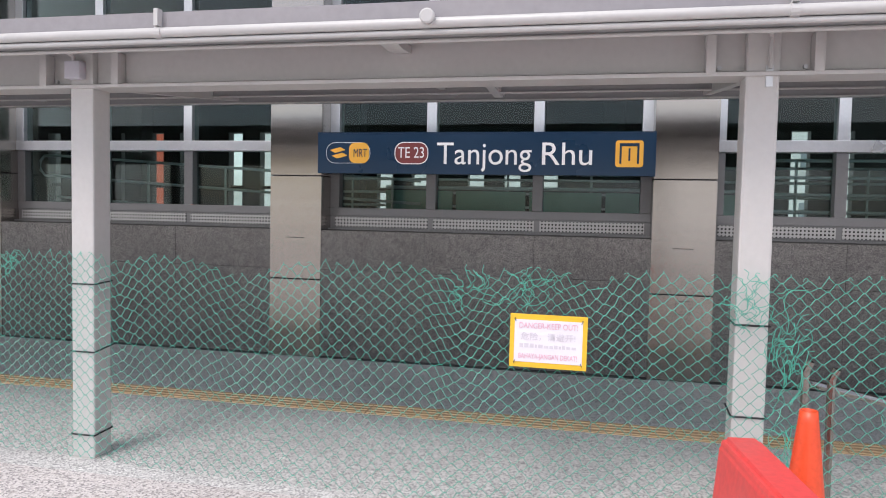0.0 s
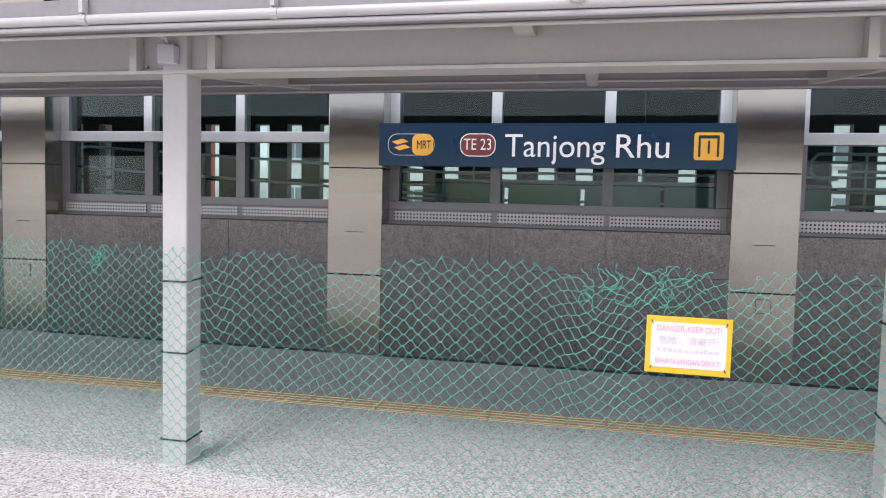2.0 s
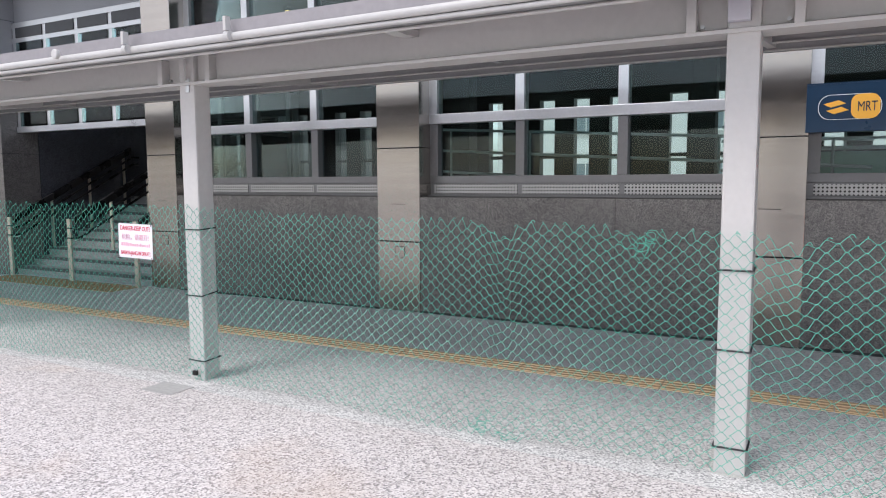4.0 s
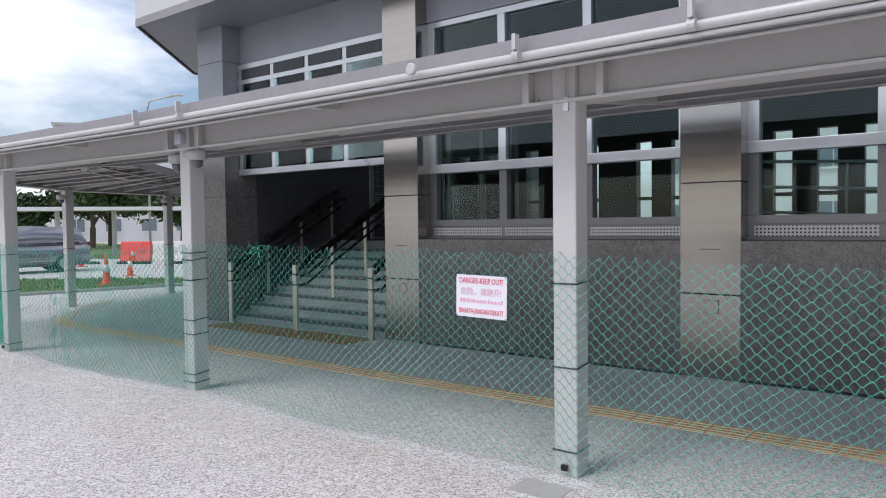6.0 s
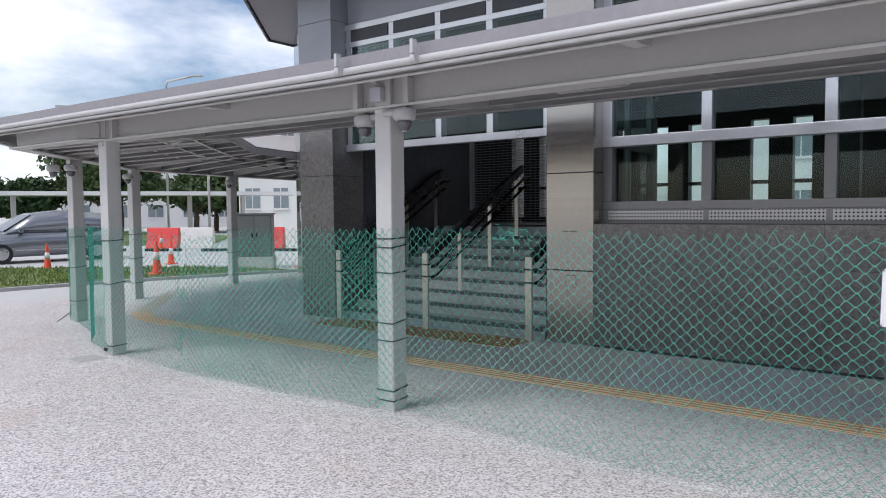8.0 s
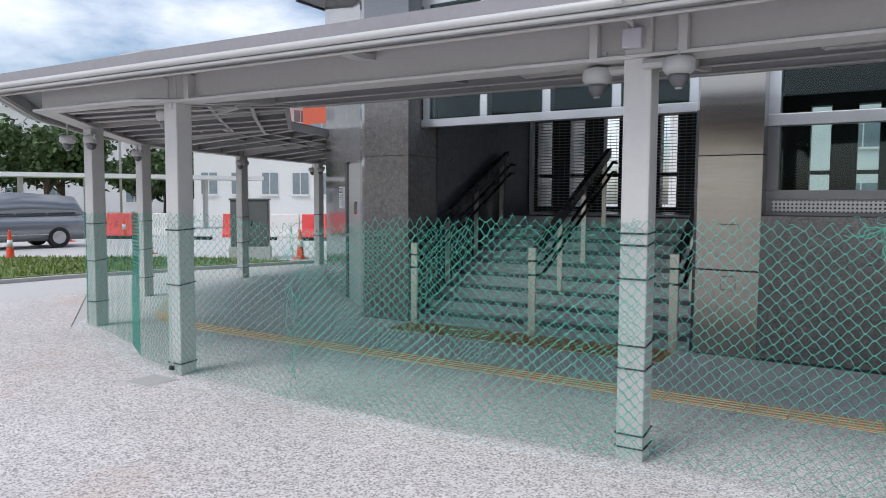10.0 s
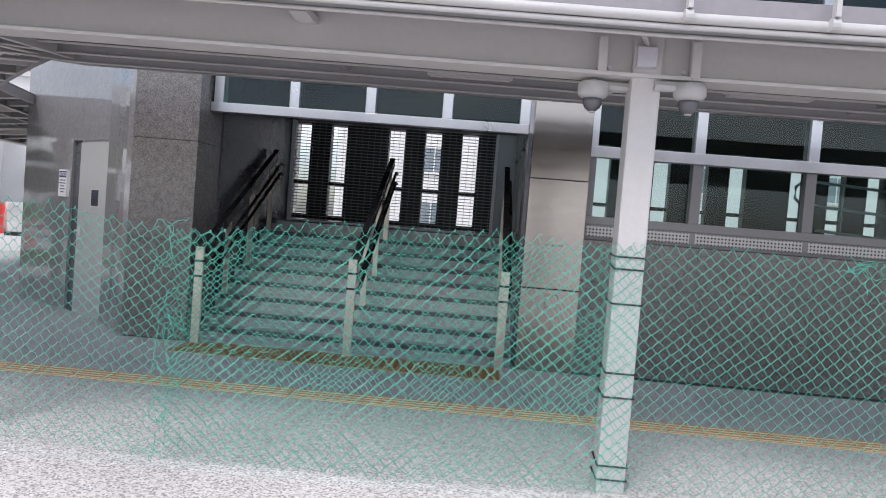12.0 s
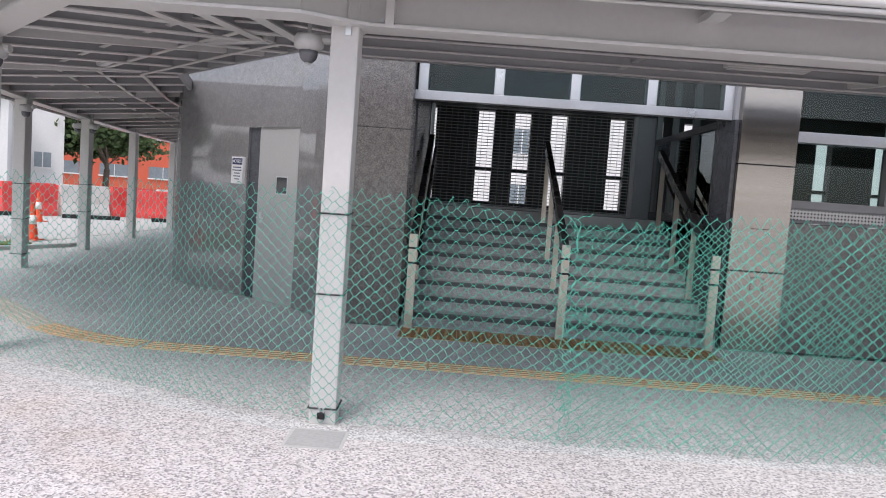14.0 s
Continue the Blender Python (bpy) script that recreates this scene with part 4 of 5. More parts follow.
def net(name, path, top, bottom, label, seed, cell=0.078, row=0.069, mat_=None, r=0.0019, belly=0.06):
    """Chain-link mesh of plastic-coated wire along a plan line: zigzag strands hooked into one another; top and bottom are functions of the distance along it."""
    pts = [Vector((*p, 0)) for p in path]
    seg = [(b - a).length for a, b in zip(pts, pts[1:])]
    L = sum(seg)

    def at(s):
        s = min(max(s, 0), L - 1e-6)
        for a, b, l in zip(pts, pts[1:], seg):
            if s <= l:
                d = (b - a) / l
                return a + d * s, d, Vector((-d.y, d.x, 0))
            s -= l
        return pts[-1], (pts[-1] - pts[-2]).normalized(), Vector((0, -1, 0))
    nc = max(2, round(L / cell))
    nr = round(1.40 / row)
    rnd_ = random.Random(seed)
    jit = {}

    def nd(i, j):
        if (i, j) not in jit:
            s = i * L / (2 * nc)
            z0, z1 = bottom(s / L), top(s / L)
            f = j / (2 * nr)
            z = z0 + (z1 - z0) * f
            wob = noise.noise_vector(Vector((s * 1.5 + seed * 9.1, z * 2.0, seed)))
            big_ = noise.noise(Vector((s * 0.7 + seed * 3.3, z * 0.9, seed * 2.0)))
            p, d, nn = at(s + (wob.x * 0.022 + rnd_.uniform(-0.006, 0.006)) * min(1, 6 * min(s, L - s)))
            sag = belly * math.sin(math.pi * min(1, s / L)) * (1 - f) ** 2
            edge = rnd_.uniform(-0.014, 0.014) if j >= 2 * nr - 1 else 0
            jit[(i, j)] = (p + nn * (0.02 + sag + 0.025 * big_) + Vector((0, 0, z + wob.z * 0.02 + rnd_.uniform(-0.005, 0.005) + edge)), d, nn)
        return jit[(i, j)]
    body, rim = ([], []), ([], [])

    def strand(store, line):
        verts, faces = store
        k0 = len(verts)
        for q, p in enumerate(line):
            d = (line[min(q + 1, len(line) - 1)] - line[max(q - 1, 0)]).normalized()
            u = d.cross(Vector((0, 1, 0.2))).normalized() * r
            v = d.cross(u).normalized() * r
            verts.extend(tuple(p + o) for o in (u, -0.5 * u + 0.87 * v, -0.5 * u - 0.87 * v))
        for q in range(len(line) - 1):
            k = k0 + 3 * q
            faces.extend([(k, k + 1, k + 4, k + 3), (k + 1, k + 2, k + 5, k + 4), (k + 2, k, k + 3, k + 5)])
    for i in range(2 * nc):
        for j in range(2 * nr):
            # two sets of diagonals through the nodes of one parity, each bowed into its hooks
            (a, da, na), (b, db, nb) = (nd(i, j), nd(i + 1, j + 1)) if (i + j) % 2 == 0 else (nd(i + 1, j), nd(i, j + 1))
            e = b - a
            h = e.dot(da)
            lift = Vector((0, 0, 0.008))
            over = na * (0.004 if (i + j) % 2 else -0.004)
            line = [a - lift * 0.25 + over, a + e * 0.14 + da * h * 0.07 - over * 0.5 - lift * 0.2, a + e * 0.5, b - e * 0.14 - da * h * 0.07 + over * 0.5 + lift * 0.2, b + lift * 0.25 - over]
            strand(rim if j >= 2 * nr - 2 else body, line)
    # twisted ends along the top
    for i in range(0, 2 * nc + 1):
        if (i + 2 * nr) % 2 == 0:
            p, d, nn = nd(i, 2 * nr)
            k = rnd_.uniform(-1, 1)
            strand(rim, [p, p + Vector((0, 0, 0.012)) + d * 0.008 * k, p + Vector((0, 0, 0.014)) + d * 0.02 * k, p + Vector((0, 0, rnd_.uniform(-0.006, 0.012))) + d * (0.032 * k) + nn * 0.006])
    made = []
    for nm, store in ((name, body), ("top_edge", rim)):
        me = bpy.data.meshes.new(nm)
        me.from_pydata(store[0], [], store[1])
        me.materials.append(mat_ or M_NET)
        made.append(new(nm, me))
    made[1].parent = made[0]
    return tagged(made[0], label, "net", "green safety netting between the posts")


def dips(base, slope, *low):
    """A top edge: height, its rise along the net, and sags of (place, depth, width) as fractions of the length."""
    return lambda f: base + slope * f - sum(d * math.exp(-((f - c) / w) ** 2) for c, d, w in low)


def wave(base, amp, k, ph):
    return lambda f: base + amp * math.sin(k * f + ph)


def front(i):
    return (POSTS[i][0], POSTS[i][1] - 0.088)


flat = lambda f: 0.02 + 0.02 * math.sin(9 * f)
net("safety_net", [(4.3, 4.20), front(1)], dips(1.36, 0.0, (0.55, 0.05, 0.06)), flat, "loose crumpled green diamond netting beside a post", 1, 0.088, 0.078, belly=0.04)
net("safety_net", [front(1), front(2)], dips(1.34, -0.01, (0.20, 0.07, 0.03), (0.385, 0.13, 0.035), (0.72, 0.09, 0.05), (0.925, 0.07, 0.02)), lambda f: 0.01 + 0.02 * math.sin(7 * f), "sagging green diamond safety netting with a bunched top edge", 2, 0.088, 0.078, belly=0.06)
net("safety_net", [front(2), front(3)], dips(1.34, 0.06, (0.12, 0.03, 0.05), (0.325, 0.09, 0.02)), lambda f: 0.02 + 0.02 * math.sin(11 * f), "green diamond safety netting tied between the posts", 3, belly=0.05)
net("safety_net", [front(3), front(4)], dips(1.41, 0.04), flat, "green diamond safety netting tied between the posts", 4, belly=0.05)
net("safety_net", [front(4), (-12.4, 4.26), front(5)], dips(1.43, 0.0, (0.64, 0.12, 0.14)), flat, "green diamond safety netting tied between the posts", 5, belly=0.07)
net("safety_net", [(-10.3, 4.28), (-12.98, 4.29)], dips(1.425, -0.12), wave(0.03, 0.02, 8, 0), "second overlapping layer of bright green netting", 6, 0.088, 0.077, belly=0.10)
net("safety_net", [front(5), (-15.15, 4.40), (-15.9, 4.84), (-16.4, 4.98), (-17.36, 5.19)], dips(1.425, -0.06), flat, "green diamond safety netting turning with the walkway", 7, belly=0.02)
net("safety_net", [(-17.28, 5.15), (-17.36, 5.20), (-17.42, 5.30), (-17.3, 5.42)], lambda f: 1.37, flat, "end of green netting wrapped round a post", 8, belly=0.0, mat_=M_NETD, cell=0.05)


def crumple(x, y, z, n, spread, seed, label, tall=0.0):
    """A bunch of loose wire ends."""
    rnd = random.Random(seed)
    bm = B()
    for k in range(n):
        p = Vector((x + rnd.uniform(-spread, spread), y - 0.03 - rnd.random() * 0.04, z + rnd.uniform(-0.5, 0.5) * (0.07 + tall)))
        pts = [p]
        a = rnd.uniform(0, 6.28)
        for s in range(7):
            a += rnd.uniform(-1.3, 1.3)
            pts.append(pts[-1] + Vector((0.024 * math.cos(a), rnd.uniform(-0.012, 0.012), 0.022 * math.sin(a) * (1 + tall))))
        tube(bm, pts, 0.0023, 3)
    tagged(part("loose_net_wires", bm, M_NET), label, "wire", kind="stuff")


crumple(0.50, 4.26, 1.205, 12, 0.14, 3, "bunched loose green wires along the net's top")
crumple(0.82, 4.26, 1.255, 12, 0.10, 13, "bunched loose green wires along the net's top")
crumple(1.86, 4.25, 1.20, 12, 0.06, 4, "tangled green wires round a post", 0.05)
crumple(2.06, 4.24, 1.10, 12, 0.05, 14, "tangled green wires round a post", 0.4)
crumple(2.12, 4.24, 0.6, 34, 0.035, 5, "tangled green wires hanging beside a post", 0.9)
crumple(2.75, 4.18, 0.75, 60, 0.09, 6, "tangled green wires of the bundled net", 1.0)
crumple(-2.55, 4.25, 1.29, 8, 0.08, 7, "loose green wires at the net's top")
crumple(-12.97, 4.22, 0.3, 22, 0.025, 8, "loose green wires at a net's edge", 0.6)
crumple(-12.97, 4.22, 1.0, 16, 0.02, 15, "loose green wires at a net's edge", 0.6)
crumple(-9.1, 4.27, 1.44, 8, 0.08, 9, "loose green wires at the net's top")
crumple(-3.45, 4.24, 0.05, 10, 0.09, 12, "loose green wires at the net's foot")


def cable_tie(x, y, z, tilt):
    th = part("cable_tie", B(), M_TIE)
    bm = B()
    h = 0.088
    pts = []
    for a, b in ((-h, -h), (h, -h), (h, h), (-h, h)):
        pts.append((x + a, y + b, z + tilt * (b + h)))
    for p, q in zip(pts, pts[1:] + pts[:1]):
        tube(bm, [p, q], 0.0055, 5)
    bm.to_mesh(th.data)
    bm.free()
    tagged(th, "black cable tie strapped round a canopy post", "cable tie", "cable ties")


for i, zs in ((1, (1.09, 0.60)), (2, (1.14, 0.70, 0.155)), (3, (1.24, 0.70, 0.16)), (4, (1.37, 1.30, 1.10, 0.70, 0.56, 0.16, 0.08)), (5, (1.285, 0.80, 0.10)), (6, (1.25, 0.8, 0.3)), (7, (1.2, 0.75, 0.3)), (8, (1.2, 0.7, 0.2)), (9, (1.2, 0.7))):
    for k, z in enumerate(zs):
        cable_tie(*POSTS[i], z, 0.12 if k % 2 else 0.05)


# warning notices on the net


def warning(x0, z0, x1, z1, y, tilt, rim):
    cx, cz, w, h = (x0 + x1) / 2, (z0 + z1) / 2, x1 - x0, z1 - z0
    lab = "faded danger notice on a yellow board tied to the net" if rim else "white danger notice with red print tied to the net"
    th = thing("danger_notice", cx, y, cz, lab, "sign")
    mm = pose(cx, y, cz, 0, tilt, 0)

    def on(bm):
        bmesh.ops.transform(bm, matrix=mm, verts=bm.verts)
        return bm
    if rim:
        part("board", on(bx(-w / 2, 0, -h / 2, w / 2, 0.006, h / 2)), M_YELLOW, th)
        w, h = w - 0.05, h - 0.06
    part("sheet", on(bx(-w / 2, -0.003, -h / 2, w / 2, -0.0005, h / 2)), M_PAPER, th)
    ink = M_PINK if rim else M_RED
    grey = M_GREYPRINT if rim else M_PINK
    for body, dz, sz, wd, ma in (("DANGER-KEEP OUT!", 0.36, 0.19, 0.86, ink), ("危险，请避开!", 0.10, 0.19, 0.80, grey), ("BAHAYA-JANGAN DEKAT!", -0.36, 0.17, 0.86, ink)):
        text("lettering", body, h * sz, ma, th, mm @ face_m(0, -0.0045, h * dz), width=w * wd)
    bars = B()
    rnd = random.Random(5)
    x = -w * 0.42
    while x < w * 0.40:
        l = rnd.uniform(0.012, 0.026)
        box(bars, x, -0.0045, -h * 0.155, x + l, -0.003, -h * 0.155 + h * rnd.uniform(0.06, 0.10))
        x += l + 0.006
    part("print_bars", on(bars), grey, th)
    for a in (-1, 1):
        for c in (-1, 1):
            part("tie", on(tube(B(), [(a * w * 0.48, -0.008, c * h * 0.46), (a * w * 0.5, -0.012, c * h * 0.52), (a * w * 0.49, 0.02, c * h * 0.55)], 0.003, 4)), M_TIE, th)


warning(0.695, 0.805, 1.115, 1.10, 4.205, 0.4, True)
warning(-6.99, 0.985, -6.575, 1.275, 4.255, 1.2, False)

# ---- near things ----


def cone(x, y, z, h, label, sleeve=True):
    th = thing("traffic_cone", x, y, z, label, "traffic cone", "traffic cones")
    s = h / 0.9
    part("foot", moved(bx(-0.19 * s, -0.19 * s, 0, 0.19 * s, 0.19 * s, 0.035 * s, 0.01), x, y, z), M_CONE, th)
    part("body", lathe(B(), [(0.135 * s, z + 0.03 * s), (0.122 * s, z + 0.07 * s), (0.036 * s, z + 0.86 * s), (0.032 * s, z + 0.90 * s), (0.026 * s, z + 0.90 * s), (0.024 * s, z + 0.85 * s)], (x, y, 0)), M_CONE, th, smooth=True)
    if sleeve:
        part("sleeve", lathe(B(), [(0.092 * s, z + 0.38 * s), (0.068 * s, z + 0.60 * s)], (x, y, 0)), M_BARW, th, "pale reflective sleeve", True)


cone(1.96, 3.22, 0, 0.925, "worn orange traffic cone standing beside a red barrier", False)


def barrier(x, y, turn, length, material, label, h=0.83, group="plastic barriers"):
    th = thing("plastic_barrier", x, y, 0, label, "barrier", group)
    m = pose(x, y, 0, 0, 0, turn)
    k = h / 0.83
    prof = [(-0.20, 0), (-0.20, 0.10 * k), (-0.12, 0.32 * k), (-0.075, 0.80 * k), (-0.06, h), (0.06, h), (0.075, 0.80 * k), (0.12, 0.32 * k), (0.20, 0.10 * k), (0.20, 0)]
    bm = slab_yz(prof, 0, length)
    bmesh.ops.bevel(bm, geom=list(bm.edges), offset=0.012, segments=2, affect="EDGES")
    bmesh.ops.transform(bm, matrix=m, verts=bm.verts)
    part("shell", bm, material, th)
    for f in (0.25, 0.75):
        bm = bx(length * f - 0.08, -0.13, 0.36 * k, length * f + 0.08, 0.13, 0.56 * k, 0.02)
        bmesh.ops.transform(bm, matrix=m, verts=bm.verts)
        part("rib_block", bm, material, th)


barrier(1.68, 3.02, -84, 1.3, M_BARR, "red plastic barrier standing on the pavement", 0.86)

rl = thing("pipe_railing", 2.3, 4.3, 0, "low stainless pipe railing beyond the net", "railing")
for x, y in ((2.32, 4.6), (2.40, 4.42)):
    part("upright", tube(B(), [(x, y, 0), (x, y, 0.80), (x + 0.02, y - 0.01, 0.86)], 0.022), M_STEEL, rl)
part("sloping_rail", tube(B(), [(2.30, 4.62, 0.74), (2.9, 4.6, 0.62), (3.8, 4.6, 0.40)], 0.024), M_STEEL, rl)

cv = thing("pit_cover", -14.4, 3.9, 0.0, "small square metal pit cover set in the pavement", "cover")
part("plate", bx(-14.55, 3.80, -0.02, -14.25, 4.08, 0.004), M_KERB, cv)
part("rim", bx(-14.57, 3.78, -0.02, -14.23, 4.10, 0.002), M_CONC, cv)
cv = thing("pit_cover", -6.5, 4.1, 0.0, "small square metal pit cover set in the pavement", "cover")
part("plate", bx(-6.36, 3.90, -0.02, -6.03, 4.14, 0.004), M_KERB, cv)

for x, y in ((-6.17, 4.30), (-14.42, 4.18)):
    th = thing("padlock", x, y, 0.08, "small dark padlock at the foot of a post", "padlock", "padlocks on the posts")
    part("body", bx(x - 0.022, y - 0.03, 0.045, x + 0.022, y - 0.004, 0.085, 0.004), M_BLACK, th)
    part("shackle", tube(B(), [(x - 0.014, y - 0.017, 0.085), (x - 0.012, y - 0.017, 0.11), (x, y - 0.017, 0.12), (x + 0.012, y - 0.017, 0.11), (x + 0.014, y - 0.017, 0.085)], 0.005), M_ALU, th)

# ---- distance to the west ----
tagged(part("verge_kerb", sweep([(-24.2, -6), (-22.6, 7.9), (-21.6, 11.6), (-20.9, 13.6)], [(0, -0.1), (0, 0.06), (0.14, 0.06), (0.14, -0.1)]), M_KERB), "pale kerb along the grass verge", "kerb", kind="structure")
VERGE = [(-24.6, -6), (-23.0, 7.7), (-22.0, 11.6), (-21.6, 13.0), (-24.4, 12.2), (-27.0, 10.4), (-31.5, 7.2), (-36, -6)]
tagged(part("grass_verge", prism(VERGE, -0.1, 0.05), M_GRASS), "strip of yellowing grass verge", "grass", kind="structure")
rnd = random.Random(21)


def inside(x, y, poly):
    hit = False
    for (x0, y0), (x1, y1) in zip(poly, poly[1:] + poly[:1]):
        if (y0 > y) != (y1 > y) and x < (x1 - x0) * (y - y0) / (y1 - y0) + x0:
            hit = not hit
    return hit


def blades(n, poly, h):
    xs, ys = [p[0] for p in poly], [p[1] for p in poly]
    verts, faces = [], []
    while n:
        x, y = rnd.uniform(min(xs), max(xs)), rnd.uniform(max(2, min(ys)), max(ys))
        if not inside(x, y, poly):
            continue
        n -= 1
        a = rnd.uniform(0, 6.28)
        w, k = 0.02, len(verts)
        verts += [(x - w * math.cos(a), y - w * math.sin(a), 0.04), (x + w * math.cos(a), y + w * math.sin(a), 0.04), (x + rnd.uniform(-0.05, 0.05), y + rnd.uniform(-0.05, 0.05), 0.05 + h * rnd.uniform(0.5, 1))]
        faces.append((k, k + 1, k + 2))
    me = bpy.data.meshes.new("grass_blades")
    me.from_pydata(verts, [], faces)
    me.materials.append(M_BLADE)
    tagged(new("grass_blades", me), "short grass blades on the verge", "grass", kind="stuff")


blades(9000, VERGE, 0.10)
tagged(part("road", prism([(-60, -20), (-36, -6), (-31.5, 7.2), (-27, 10.6), (-22, 13.2), (-22, 30), (-38, 22.5), (-60, 8)], -0.1, 0.0), M_ROAD), "pale road beyond the grass verge", "road", kind="structure")
FIELD = [(-36.5, 21.0), (-75, 0), (-95, 40), (-47, 30)]
tagged(part("grass_field", prism(FIELD, -0.1, 0.04), M_GRASS), "green field beyond the road", "grass", kind="structure")

for x, y, h, lab in ((-23.2, 10.1, 0.85, "orange traffic cone on the grass verge"), (-26.7, 12.7, 0.75, "orange traffic cone with a pale sleeve on the road"), (-27.8, 9.5, 0.75, "orange traffic cone with a pale sleeve at the verge"), (-34.6, 17.2, 0.8, "orange traffic cone beside red barriers"), (-34.0, 14.6, 0.8, "orange traffic cone on the road"), (-22.2, 14.0, 0.75, "orange traffic cone beside a grey cabinet"), (-25.1, 19.0, 0.8, "orange traffic cone before the red and white barriers")):
    cone(x, y, 0 if (x > -23 or x < -24) else 0.05, h, lab)
# barriers on the far side of the road
bxs = (-36.3, 17.6)
for k in range(16):
    ang = 29
    x = bxs[0] + k * 1.62 * math.cos(radians(ang))
    y = bxs[1] + k * 1.62 * math.sin(radians(ang))
    if k in (2, 7):
        continue
    red = k % 3 != 1
    barrier(x, y, ang, 1.5, M_BARR if red else M_BARW, "red plastic barrier along the works" if red else "white plastic barrier along the works", 0.95)
for k in range(7):
    x, y = -27.2 + k * 0.9, 20.6 + k * 1.5
    red = k % 2 == 0
    barrier(x, y, 59, 1.6, M_BARR if red else M_BARW, "red plastic barrier along the works" if red else "white plastic barrier along the works", 1.0)
for k in range(7):
    x, y = -36 + k * 2.2, 15.6 + k * 1.2
    tagged(part("wheel_stop", moved(bx(-0.8, -0.08, 0, 0.8, 0.08, 0.12, 0.02), x, y, 0, 0, 0, 28), M_TYRE), "black rubber wheel stop lying on the road", "wheel stop", "wheel stops")


def cabinet(x, y, turn):
    th = thing("utility_cabinet", x, y, 0, "dark grey-green utility cabinet on a concrete plinth", "cabinet")
    part("plinth", moved(bx(-0.52, -0.3, 0, 0.52, 0.3, 0.32, 0.01), x, y, 0, 0, 0, turn), M_CONC, th)
    part("body", moved(bx(-0.48, -0.27, 0.32, 0.48, 0.27, 1.52, 0.015), x, y, 0, 0, 0, turn), M_CABINET, th)
    part("cap", moved(bx(-0.51, -0.30, 1.52, 0.51, 0.30, 1.57, 0.012), x, y, 0, 0, 0, turn), M_CABINET, th)
    for s in (-1, 1):
        d = part("door", moved(bx(s * 0.235 - 0.225, -0.285, 0.38, s * 0.235 + 0.225, -0.27, 1.48, 0.004), x, y, 0, 0, 0, turn), M_CABINET, th)
        part("handle", moved(bx(s * 0.06 - 0.02, -0.305, 0.85, s * 0.06 + 0.02, -0.285, 1.0, 0.004), x, y, 0, 0, 0, turn), M_TYRE, d)


cabinet(-23.3, 13.3, 42)


